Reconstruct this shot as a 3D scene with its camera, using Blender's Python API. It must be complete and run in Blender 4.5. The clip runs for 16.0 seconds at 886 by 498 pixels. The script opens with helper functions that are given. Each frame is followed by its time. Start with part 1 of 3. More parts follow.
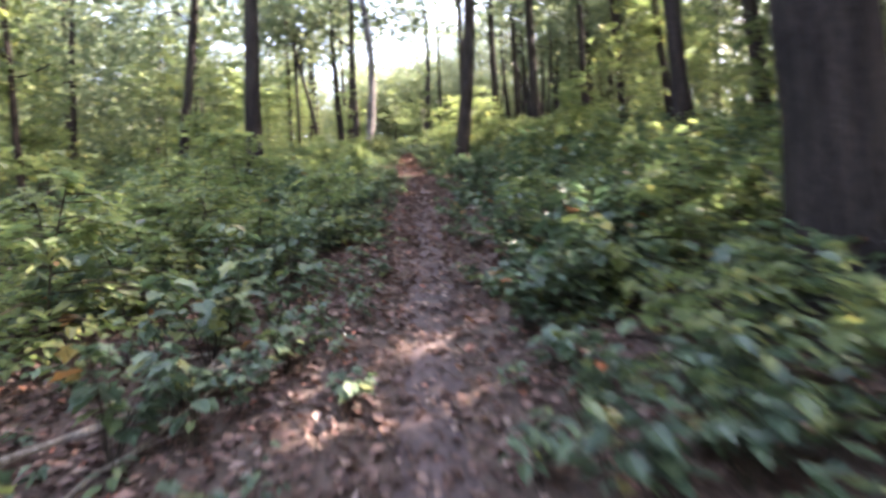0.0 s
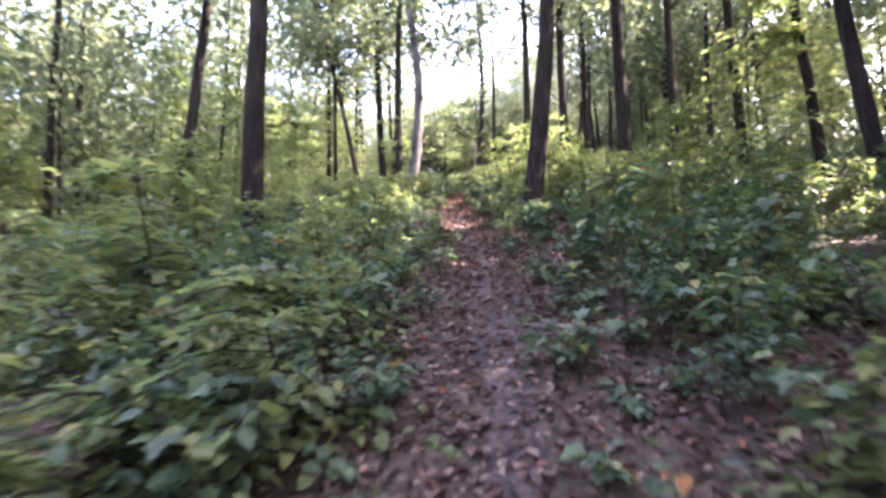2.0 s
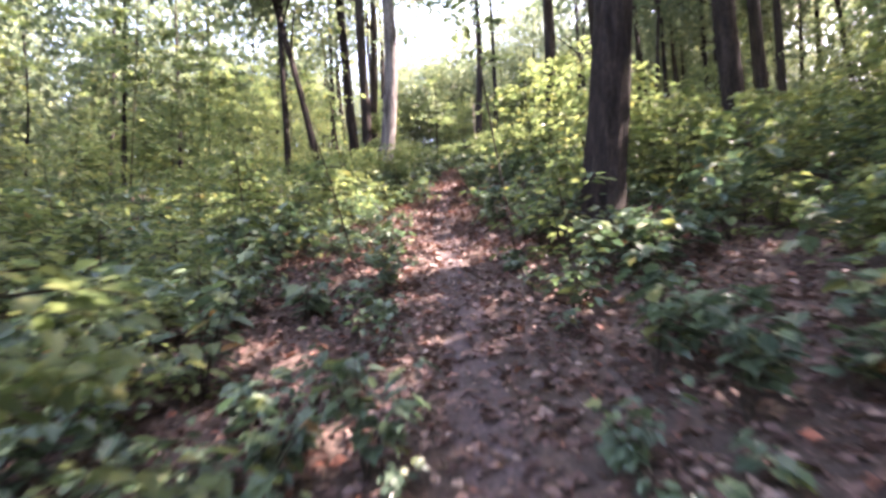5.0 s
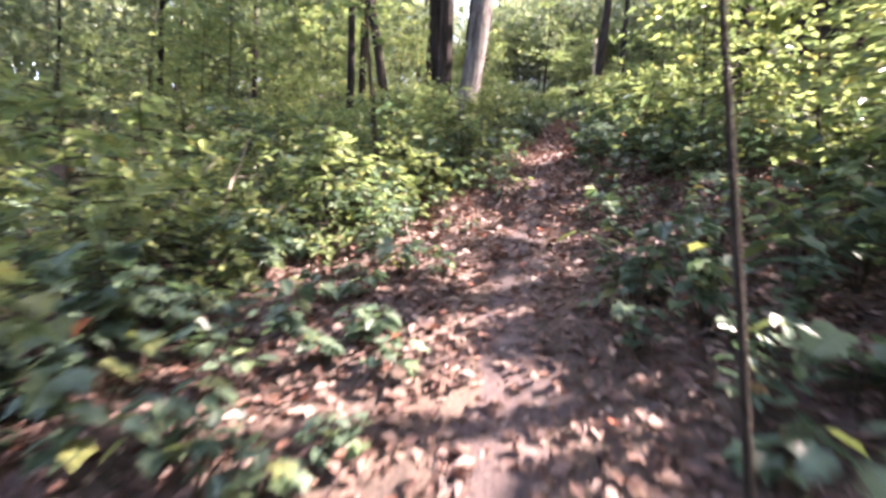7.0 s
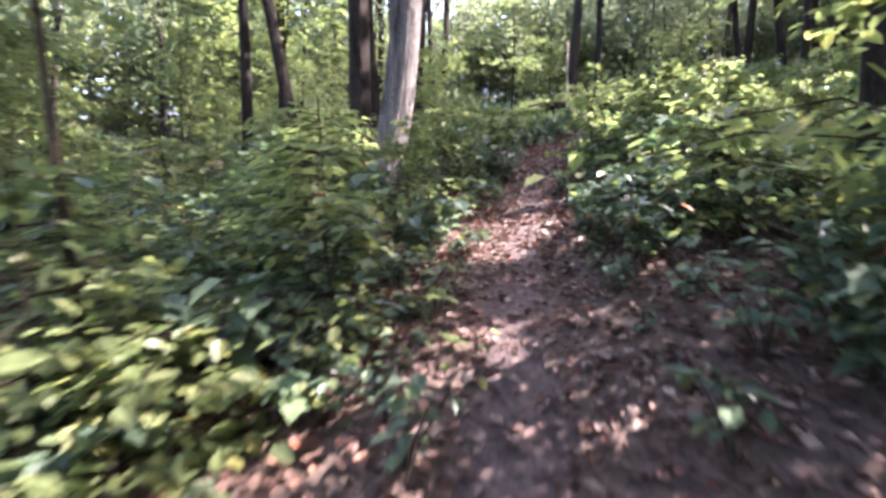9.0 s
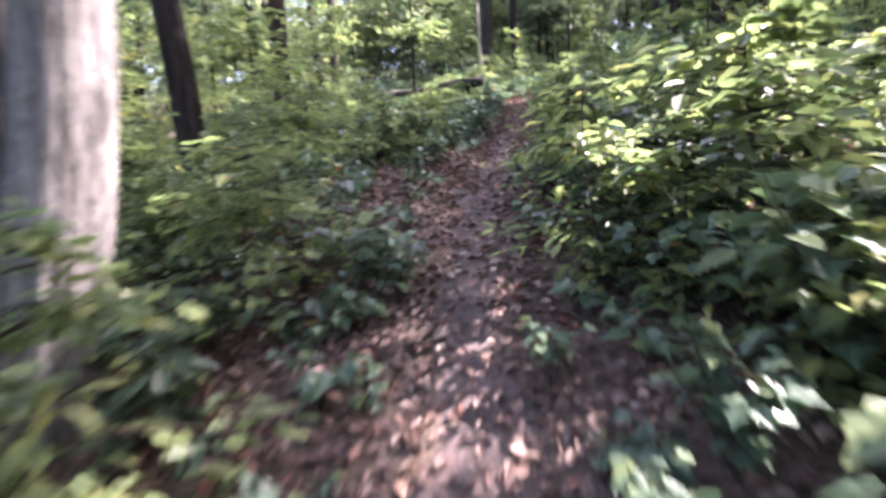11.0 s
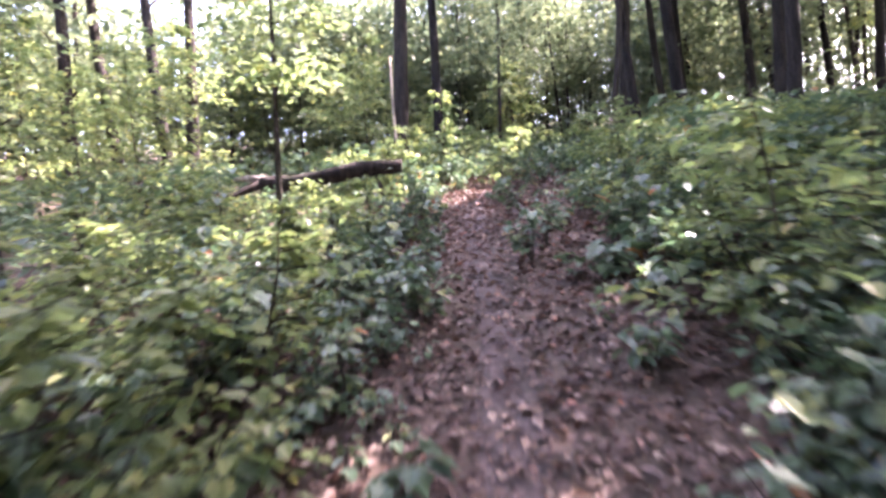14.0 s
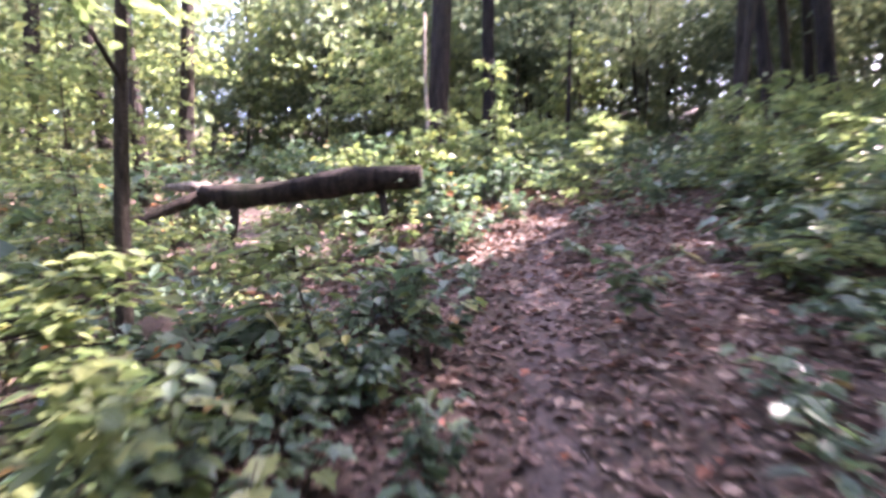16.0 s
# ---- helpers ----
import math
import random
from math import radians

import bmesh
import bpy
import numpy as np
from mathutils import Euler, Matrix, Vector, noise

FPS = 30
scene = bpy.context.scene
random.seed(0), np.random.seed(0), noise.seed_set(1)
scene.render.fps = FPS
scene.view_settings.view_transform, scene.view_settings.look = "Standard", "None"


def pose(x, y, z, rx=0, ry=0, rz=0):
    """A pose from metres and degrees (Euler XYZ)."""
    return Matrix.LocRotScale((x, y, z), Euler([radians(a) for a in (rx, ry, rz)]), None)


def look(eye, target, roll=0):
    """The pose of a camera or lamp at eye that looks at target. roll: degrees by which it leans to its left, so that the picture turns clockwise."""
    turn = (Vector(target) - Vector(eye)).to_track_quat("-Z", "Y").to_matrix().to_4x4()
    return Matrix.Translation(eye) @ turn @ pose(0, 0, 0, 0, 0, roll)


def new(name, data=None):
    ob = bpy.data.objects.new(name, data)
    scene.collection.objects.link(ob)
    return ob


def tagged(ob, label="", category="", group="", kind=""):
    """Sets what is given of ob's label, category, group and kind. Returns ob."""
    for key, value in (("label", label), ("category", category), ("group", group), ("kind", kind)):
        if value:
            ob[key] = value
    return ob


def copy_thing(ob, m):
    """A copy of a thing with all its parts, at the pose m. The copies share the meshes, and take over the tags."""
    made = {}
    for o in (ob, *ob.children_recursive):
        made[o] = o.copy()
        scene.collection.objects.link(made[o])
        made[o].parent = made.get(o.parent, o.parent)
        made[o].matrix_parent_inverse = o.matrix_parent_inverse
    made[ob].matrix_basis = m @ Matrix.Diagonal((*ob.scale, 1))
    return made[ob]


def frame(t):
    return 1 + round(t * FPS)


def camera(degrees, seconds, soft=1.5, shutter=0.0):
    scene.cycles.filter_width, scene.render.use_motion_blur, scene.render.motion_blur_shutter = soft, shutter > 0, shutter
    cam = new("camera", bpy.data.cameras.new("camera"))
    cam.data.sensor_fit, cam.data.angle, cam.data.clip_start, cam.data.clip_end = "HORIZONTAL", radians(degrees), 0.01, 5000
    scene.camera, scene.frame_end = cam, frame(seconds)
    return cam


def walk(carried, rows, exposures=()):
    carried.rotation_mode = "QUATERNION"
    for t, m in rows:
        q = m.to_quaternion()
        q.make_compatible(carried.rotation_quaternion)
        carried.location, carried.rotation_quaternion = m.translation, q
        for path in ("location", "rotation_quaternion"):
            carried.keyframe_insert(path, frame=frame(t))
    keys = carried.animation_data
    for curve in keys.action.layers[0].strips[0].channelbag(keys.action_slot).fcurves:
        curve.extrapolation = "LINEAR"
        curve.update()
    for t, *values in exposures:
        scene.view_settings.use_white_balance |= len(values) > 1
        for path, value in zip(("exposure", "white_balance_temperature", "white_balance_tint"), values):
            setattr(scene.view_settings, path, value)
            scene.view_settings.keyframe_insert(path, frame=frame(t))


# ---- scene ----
cam = camera(80.8, 16.0, soft=3.0, shutter=0.6)
PATH = [
    (0, (-0.535, 0.0, 1.5), (-0.349, 1.991, 1.545), -2.5),
    (0.5, (-0.552, 1.17, 1.816), (-0.554, 3.169, 1.893), 1.7),
    (1, (-0.462, 2.276, 2.136), (-0.514, 4.27, 2.276), 0.7),
    (1.5, (-0.435, 3.342, 2.449), (-0.459, 5.315, 2.777), -2.8),
    (2, (-0.436, 4.478, 2.631), (-0.424, 6.47, 2.814), -0.5),
    (2.5, (-0.312, 5.432, 2.847), (-0.159, 7.399, 3.176), 0.9),
    (3, (-0.155, 6.528, 3.085), (-0.027, 8.5, 3.395), -1.6),
    (3.5, (-0.115, 7.638, 3.369), (-0.019, 9.62, 3.62), -1.9),
    (4, (-0.075, 8.748, 3.653), (-0.011, 10.738, 3.844), -2.3),
    (4.5, (-0.035, 9.858, 3.937), (-0.004, 11.854, 4.068), -2.6),
    (5, (0.005, 10.968, 4.221), (0.003, 12.967, 4.291), -2.9),
    (5.5, (0.045, 12.078, 4.505), (0.01, 14.078, 4.515), -3.3),
    (6, (0.106, 13.109, 4.735), (-0.007, 15.106, 4.73), -1.2),
    (6.5, (0.211, 14.197, 5.015), (0.052, 16.189, 4.947), -3.3),
    (7, (0.158, 15.301, 5.361), (-0.204, 17.261, 5.204), 2.9),
    (7.5, (0.199, 16.387, 5.653), (-0.068, 18.361, 5.465), -4.3),
    (8, (0.106, 17.469, 5.911), (-0.291, 19.428, 5.842), -0.9),
    (8.5, (0.106, 18.569, 6.195), (-0.232, 20.539, 6.109), -0.5),
    (9, (0.106, 19.669, 6.479), (-0.172, 21.647, 6.376), -0.1),
    (9.5, (0.106, 20.769, 6.763), (-0.111, 22.754, 6.643), 0.4),
    (10, (0.106, 21.869, 7.047), (-0.051, 23.858, 6.911), 0.8),
    (10.5, (0.106, 22.969, 7.331), (0.009, 24.961, 7.178), 1.2),
    (11, (0.217, 24.306, 7.732), (0.237, 26.295, 7.522), -4.3),
    (11.5, (0.322, 25.548, 8.075), (0.443, 27.522, 7.776), -5.5),
    (12, (0.181, 26.527, 8.396), (0.242, 28.519, 8.227), 0.3),
    (12.5, (0.106, 27.507, 8.732), (0.224, 29.491, 8.953), 3.1),
    (13, (0.241, 28.487, 8.922), (0.449, 30.476, 8.94), 0.1),
    (13.5, (0.446, 29.594, 9.163), (0.728, 31.574, 9.159), -0.6),
    (14, (0.715, 30.711, 9.445), (1.098, 32.674, 9.442), -4.5),
    (14.5, (0.912, 31.729, 9.736), (1.215, 33.703, 9.853), -0.6),
    (15, (1.213, 32.765, 9.964), (1.639, 34.716, 9.854), -2.7),
    (15.5, (1.455, 33.693, 10.186), (1.825, 35.657, 10.242), -2.3),
    (16, (1.662, 34.759, 10.432), (1.861, 36.749, 10.384), -1.7),
]
walk(cam, [(t, look(eye, target, roll)) for t, eye, target, roll in PATH], [(0.0, 4.25, 7000.0, 25.0), (1.5, 4.4, 6750.0, 31.0), (3.0, 4.25, 6700.0, 35.0), (6.0, 4.25, 7000.0, 30.0), (8.0, 4.0, 6600.0, 29.0), (10.5, 4.1, 6200.0, 29.0), (12.5, 4.7, 6300.0, 34.0), (13.5, 4.6, 6400.0, 36.0), (14.5, 4.6, 6500.0, 39.0), (16.0, 4.35, 6400.0, 39.0)])

# ---- world, sun, exposure ----
SUN_TO = Vector((0.81, 0.22, 0.95)).normalized()
world = bpy.data.worlds.new("sky")
scene.world = world
world.use_nodes = True
wn = world.node_tree
sky = wn.nodes.new("ShaderNodeTexSky")
sky.sky_type = "NISHITA"
sky.sun_disc = False
sky.sun_elevation = math.asin(SUN_TO.z)
sky.sun_rotation = math.atan2(SUN_TO.x, SUN_TO.y)
sky.air_density, sky.dust_density, sky.ozone_density = 1.0, 3.5, 1.0
wn.links.new(sky.outputs[0], wn.nodes["Background"].inputs[0])
wn.nodes["Background"].inputs[1].default_value = 0.15
sun = new("sun", bpy.data.lights.new("sun", "SUN"))
sun.data.energy, sun.data.angle, sun.data.color = 3.2, radians(0.53), (1.0, 0.95, 0.88)
sun.matrix_world = look(SUN_TO * 60, (0, 0, 0))


# ---- materials ----
def material(name):
    m = bpy.data.materials.new(name)
    m.use_nodes = True
    nt = m.node_tree
    return m, nt, nt.nodes["Principled BSDF"]


def node(nt, kind, **values):
    n = nt.nodes.new(kind)
    for key, v in values.items():
        n.inputs[key.replace("_", " ")].default_value = v
    return n


def ramp(nt, source, stops):
    r = nt.nodes.new("ShaderNodeValToRGB")
    while len(r.color_ramp.elements) < len(stops):
        r.color_ramp.elements.new(0.5)
    for e, (at, c) in zip(r.color_ramp.elements, stops):
        e.position, e.color = at, (*c, 1)
    nt.links.new(source, r.inputs[0])
    return r


def mixed(nt, fac, a, b, blend="MIX"):
    x = nt.nodes.new("ShaderNodeMix")
    x.data_type, x.blend_type = "RGBA", blend
    for value, socket in ((fac, x.inputs[0]), (a, x.inputs[6]), (b, x.inputs[7])):
        if isinstance(value, (int, float)):
            socket.default_value = value
        elif isinstance(value, tuple):
            socket.default_value = (*value, 1)
        else:
            nt.links.new(value, socket)
    return x.outputs[2]


def noise_tex(nt, scale, detail=4.0, rough=0.55, stretch=(1, 1, 1)):
    co = nt.nodes.new("ShaderNodeTexCoord")
    mp = nt.nodes.new("ShaderNodeMapping")
    mp.inputs["Scale"].default_value = stretch
    nt.links.new(co.outputs["Object"], mp.inputs[0])
    n = node(nt, "ShaderNodeTexNoise", Scale=scale, Detail=detail, Roughness=rough)
    nt.links.new(mp.outputs[0], n.inputs["Vector"])
    return n


def bump(nt, height, bsdf, strength, distance):
    b = node(nt, "ShaderNodeBump", Strength=strength, Distance=distance)
    nt.links.new(height, b.inputs["Height"])
    nt.links.new(b.outputs[0], bsdf.inputs["Normal"])


def leaf_material(name, stops, glow, rough=0.45, through_amount=0.4, by_object=False):
    """Thin leaves: a glossy face and light that passes through."""
    m, nt, b = material(name)
    geo = nt.nodes.new("ShaderNodeNewGeometry")
    info = nt.nodes.new("ShaderNodeObjectInfo")
    pick = info.outputs["Random"] if by_object else geo.outputs["Random Per Island"]
    base = ramp(nt, pick, stops)
    vein = noise_tex(nt, 26.0, 3.0)
    spots = ramp(nt, vein.outputs["Fac"], ((0.3, (0.62, 0.62, 0.6)), (0.7, (1.25, 1.2, 1.1))))
    col = mixed(nt, 1.0, base.outputs[0], spots.outputs[0], "MULTIPLY")
    nt.links.new(col, b.inputs["Base Color"])
    b.inputs["Roughness"].default_value = rough
    b.inputs["Specular IOR Level"].default_value = 0.36
    bump(nt, vein.outputs["Fac"], b, 0.25, 0.01)
    tr = nt.nodes.new("ShaderNodeBsdfTranslucent")
    tint = mixed(nt, 1.0, base.outputs[0], glow, "MULTIPLY")
    nt.links.new(tint, tr.inputs[0])
    mix = nt.nodes.new("ShaderNodeMixShader")
    mix.inputs[0].default_value = through_amount
    nt.links.new(b.outputs[0], mix.inputs[1])
    nt.links.new(tr.outputs[0], mix.inputs[2])
    nt.links.new(mix.outputs[0], nt.nodes["Material Output"].inputs[0])
    return m


LOW_LEAF = leaf_material("low_leaf", ((0.0, (0.050, 0.080, 0.056)), (0.55, (0.080, 0.120, 0.080)), (0.86, (0.11, 0.155, 0.085)), (0.985, (0.20, 0.21, 0.08)), (1.0, (0.34, 0.11, 0.05))), (1.3, 1.5, 1.1), 0.36, 0.3)
LOW_LEAF_ONE = leaf_material("low_leaf_single", ((0.0, (0.052, 0.082, 0.056)), (0.6, (0.085, 0.125, 0.085)), (0.93, (0.12, 0.17, 0.085)), (1.0, (0.22, 0.21, 0.08))), (1.3, 1.5, 1.1), 0.36, 0.3, True)
MID_LEAF = leaf_material("mid_leaf", ((0.0, (0.085, 0.115, 0.055)), (0.5, (0.135, 0.172, 0.075)), (0.9, (0.185, 0.205, 0.085)), (1.0, (0.27, 0.25, 0.09))), (1.6, 1.7, 1.4), 0.42, 0.5)
HIGH_LEAF = leaf_material("high_leaf", ((0.0, (0.065, 0.09, 0.055)), (0.6, (0.105, 0.135, 0.075)), (1.0, (0.16, 0.18, 0.09))), (1.6, 1.6, 1.5), 0.5, 0.5)
DRY_LEAF = leaf_material("dry_leaf", ((0.0, (0.052, 0.028, 0.024)), (0.45, (0.105, 0.058, 0.048)), (0.8, (0.17, 0.104, 0.088)), (0.95, (0.30, 0.22, 0.19)), (1.0, (0.30, 0.10, 0.06))), (1.3, 1.0, 0.8), 0.6, 0.12)


def bark_material(name, dark, light, lichen, scale=9.0):
    m, nt, b = material(name)
    ridges = noise_tex(nt, scale, 6.0, 0.65, (1, 1, 0.14))
    fine = noise_tex(nt, scale * 4.5, 5.0, 0.7, (1, 1, 0.3))
    large = noise_tex(nt, 1.3, 3.0, 0.5, (1, 1, 0.5))
    info = nt.nodes.new("ShaderNodeObjectInfo")
    col = ramp(nt, ridges.outputs["Fac"], ((0.34, dark), (0.62, light))).outputs[0]
    col = mixed(nt, 1.0, col, ramp(nt, fine.outputs["Fac"], ((0.32, (0.45, 0.45, 0.45)), (0.62, (1.25, 1.22, 1.2)))).outputs[0], "MULTIPLY")
    spot = ramp(nt, large.outputs["Fac"], ((0.52, (0, 0, 0)), (0.72, (1, 1, 1)))).outputs[0]
    col = mixed(nt, mixed(nt, 0.55, (0, 0, 0), spot), col, lichen)
    tone = ramp(nt, info.outputs["Random"], ((0.0, (0.75, 0.75, 0.78)), (1.0, (1.2, 1.15, 1.05)))).outputs[0]
    nt.links.new(mixed(nt, 1.0, col, tone, "MULTIPLY"), b.inputs["Base Color"])
    b.inputs["Roughness"].default_value = 0.95
    b.inputs["Specular IOR Level"].default_value = 0.15
    both = mixed(nt, 0.4, ridges.outputs["Fac"], fine.outputs["Fac"])
    bump(nt, both, b, 1.0, 0.08)
    return m


BARK = bark_material("bark", (0.011, 0.009, 0.009), (0.042, 0.034, 0.031), (0.048, 0.045, 0.037))
BARK_PALE = bark_material("bark_pale", (0.04, 0.036, 0.036), (0.23, 0.218, 0.215), (0.13, 0.122, 0.12), 7.0)
TWIG = bark_material("twig_bark", (0.03, 0.024, 0.02), (0.085, 0.07, 0.055), (0.07, 0.07, 0.045), 30.0)
DEAD_WOOD = bark_material("dead_wood", (0.012, 0.009, 0.008), (0.048, 0.036, 0.031), (0.05, 0.054, 0.028), 12.0)
GREY_WOOD = bark_material("grey_wood", (0.16, 0.13, 0.11), (0.42, 0.37, 0.33), (0.3, 0.26, 0.22), 22.0)


def soil_material(name, stops, fine_scale):
    m, nt, b = material(name)
    fine, mid, large = noise_tex(nt, fine_scale, 8.0, 0.7), noise_tex(nt, 5.0, 4.0), noise_tex(nt, 0.6, 3.0)
    col = ramp(nt, fine.outputs["Fac"], stops).outputs[0]
    col = mixed(nt, 1.0, col, ramp(nt, mid.outputs["Fac"], ((0.3, (0.65, 0.63, 0.62)), (0.7, (1.3, 1.25, 1.2)))).outputs[0], "MULTIPLY")
    col = mixed(nt, 1.0, col, ramp(nt, large.outputs["Fac"], ((0.3, (0.8, 0.82, 0.8)), (0.7, (1.2, 1.15, 1.12)))).outputs[0], "MULTIPLY")
    nt.links.new(col, b.inputs["Base Color"])
    b.inputs["Roughness"].default_value = 0.95
    bump(nt, fine.outputs["Fac"], b, 0.8, 0.03)
    return m


SOIL = soil_material("forest_soil", ((0.3, (0.028, 0.020, 0.016)), (0.5, (0.078, 0.052, 0.041)), (0.72, (0.15, 0.105, 0.083))), 34.0)
DIRT = soil_material("trail_dirt", ((0.3, (0.036, 0.025, 0.025)), (0.5, (0.082, 0.057, 0.055)), (0.74, (0.15, 0.108, 0.104))), 26.0)

# ---- the lie of the land ----
GRADE, SIDE = 0.257, 0.10
TRAIL_Y = (-8, 0, 3, 7, 12, 16, 20, 24, 28, 31, 34.7, 38, 40, 42, 44, 47, 55, 70)
TRAIL_X = (-0.45, -0.42, -0.42, -0.08, 0.22, 0.08, 0.0, 0.15, 0.38, 0.85, 1.85, 2.55, 3.1, 4.0, 5.4, 8.0, 15, 28)
KNOT_Y = np.arange(-8, 70.5, 0.5)
KNOT_X = np.convolve(np.pad(np.interp(KNOT_Y, TRAIL_Y, TRAIL_X), 4, mode="edge"), np.ones(9) / 9, "valid")


def trail_x(y):
    return np.interp(y, KNOT_Y, KNOT_X)


def rise(y):
    """Height of the slope along y: a steady grade that levels off far below and far above."""
    y = np.asarray(y, float)
    return GRADE * (np.clip(y, -30, 85) + 40 * np.tanh(np.clip(y - 85, 0, None) / 40) - 40 * np.tanh(np.clip(-30 - y, 0, None) / 40))


def wave(x, y):
    return 0.10 * np.sin(0.9 * x + 0.4 * y) * np.sin(0.5 * y - 0.6 * x + 1) + 0.05 * np.sin(2.1 * x - 1.3 * y) + 0.03 * np.sin(3.7 * y + 2.9 * x)


def ground(x, y):
    x, y = np.asarray(x, float), np.asarray(y, float)
    d = x - trail_x(y)
    tread = np.exp(-((d / 0.42) ** 2))
    side = 12 * np.tanh(d / 12) * SIDE
    return rise(y) + side + wave(x, y) * (1 - np.exp(-((d / 1.3) ** 2))) - 0.07 * tread


def mesh_from(name, verts, faces, mat, smooth=False):
    """A mesh from arrays of places and of triangles or quads."""
    me = bpy.data.meshes.new(name)
    verts, faces = np.asarray(verts, np.float32), np.asarray(faces, np.int32)
    n, k = faces.shape
    me.vertices.add(len(verts))
    me.vertices.foreach_set("co", verts.ravel())
    me.loops.add(n * k)
    me.loops.foreach_set("vertex_index", faces.ravel())
    me.polygons.add(n)
    me.polygons.foreach_set("loop_start", np.arange(n, dtype=np.int32) * k)
    me.polygons.foreach_set("loop_total", np.full(n, k, np.int32))
    me.polygons.foreach_set("use_smooth", np.full(n, smooth))
    me.update()
    me.validate()
    me.materials.append(mat)
    return me


def child(name, me, parent, label="", at=None):
    ob = new(name, me)
    ob.parent = parent
    if at is not None:
        ob.matrix_basis = at
    return tagged(ob, label)


def sheet(name, xs, ys, height, mat):
    gx, gy = np.meshgrid(xs, ys)
    z = height(gx, gy)
    n, m = gx.shape
    i = np.arange(n * m).reshape(n, m)
    faces = np.stack([i[:-1, :-1], i[:-1, 1:], i[1:, 1:], i[1:, :-1]], -1).reshape(-1, 4)
    return new(name, mesh_from(name, np.stack([gx, gy, z], -1).reshape(-1, 3), faces, mat, True))


far = np.geomspace(14, 2600, 26)
xs = np.concatenate([-far[::-1], np.arange(-13.5, 13.6, 0.2), far])
ys = np.concatenate([-30 - np.geomspace(2, 2500, 20)[::-1], np.arange(-30, -4, 1.5), np.arange(-4, 58, 0.24), np.arange(58, 110, 2), 110 + np.geomspace(3, 2500, 20)])
tagged(sheet("ground", xs, ys, ground, SOIL), "brown forest floor of soil and rotting leaves rising uphill", "ground", kind="structure")

rng = np.random.default_rng(7)
ty = np.arange(-7, 66, 0.09)
ragged = lambda n, a: np.convolve(rng.normal(0, a, n + 8), np.ones(9) / 3, "valid")
left, right = 0.2 + ragged(len(ty), 0.05), 0.2 + ragged(len(ty), 0.05)
cols = np.linspace(-1, 1, 9)
gx = trail_x(ty)[:, None] + np.where(cols < 0, cols * left[:, None], cols * right[:, None])
gy = np.repeat(ty[:, None], 9, 1)
gz = ground(gx, gy) + 0.018 - 0.024 * np.abs(cols) ** 3 + 0.006 * np.sin(9 * gx + 7 * gy)
ids = np.arange(gx.size).reshape(gx.shape)
tf = np.stack([ids[:-1, :-1], ids[:-1, 1:], ids[1:, 1:], ids[1:, :-1]], -1).reshape(-1, 4)
tagged(new("trail", mesh_from("trail", np.stack([gx, gy, gz], -1).reshape(-1, 3), tf, DIRT, True)), "narrow trodden dirt trail, mauve-brown, climbing through the wood", "trail", kind="structure")

# ---- leaves and stems as arrays ----
def fan(outline, fold):
    """A leaf from half its outline (along, across), mirrored about a midrib, folded a little and drooping at the tip."""
    half = np.array(outline, float)
    pts = np.concatenate([[(0, 0)], half, half[-2::-1] * (1, -1)])
    z = fold * np.abs(pts[:, 1]) - 0.22 * pts[:, 0] ** 2
    faces = [(0, k + 1, k) for k in range(1, len(pts) - 1)]
    return np.column_stack([pts[:, 0], pts[:, 1], z]), np.array(faces)


OVAL = fan(((0.3, 0.29), (0.7, 0.23), (1, 0.0)), 0.25)
LOBED = fan(((-0.05, 0.22), (0.12, 0.42), (0.34, 0.32), (0.55, 0.46), (0.7, 0.2), (1.02, 0.0)), 0.18)
DIAMOND = (np.array([(0, 0, 0), (0.5, 0.33, 0.06), (1, 0, -0.14), (0.5, -0.33, 0.06)]), np.array([(0, 1, 2), (0, 2, 3)]))


def turns(yaw, pitch, roll):
    """Turn matrices, one for each row: roll about the leaf's length, then pitch, then yaw."""
    cy, sy, cp, sp, cr, sr = np.cos(yaw), np.sin(yaw), np.cos(pitch), np.sin(pitch), np.cos(roll), np.sin(roll)
    o, i = np.zeros_like(cy), np.ones_like(cy)
    z = np.stack([cy, -sy, o, sy, cy, o, o, o, i], -1).reshape(-1, 3, 3)
    y = np.stack([cp, o, -sp, o, i, o, sp, o, cp], -1).reshape(-1, 3, 3)
    x = np.stack([i, o, o, o, cr, -sr, o, sr, cr], -1).reshape(-1, 3, 3)
    return z @ y @ x


def scatter(leaf, places, turn, size):
    v, f = leaf
    out = np.einsum("kij,nj->kni", turn, v) * np.asarray(size)[:, None, None] + places[:, None, :]
    faces = f[None] + (np.arange(len(places)) * len(v))[:, None, None]
    return out.reshape(-1, 3), faces.reshape(-1, f.shape[1])


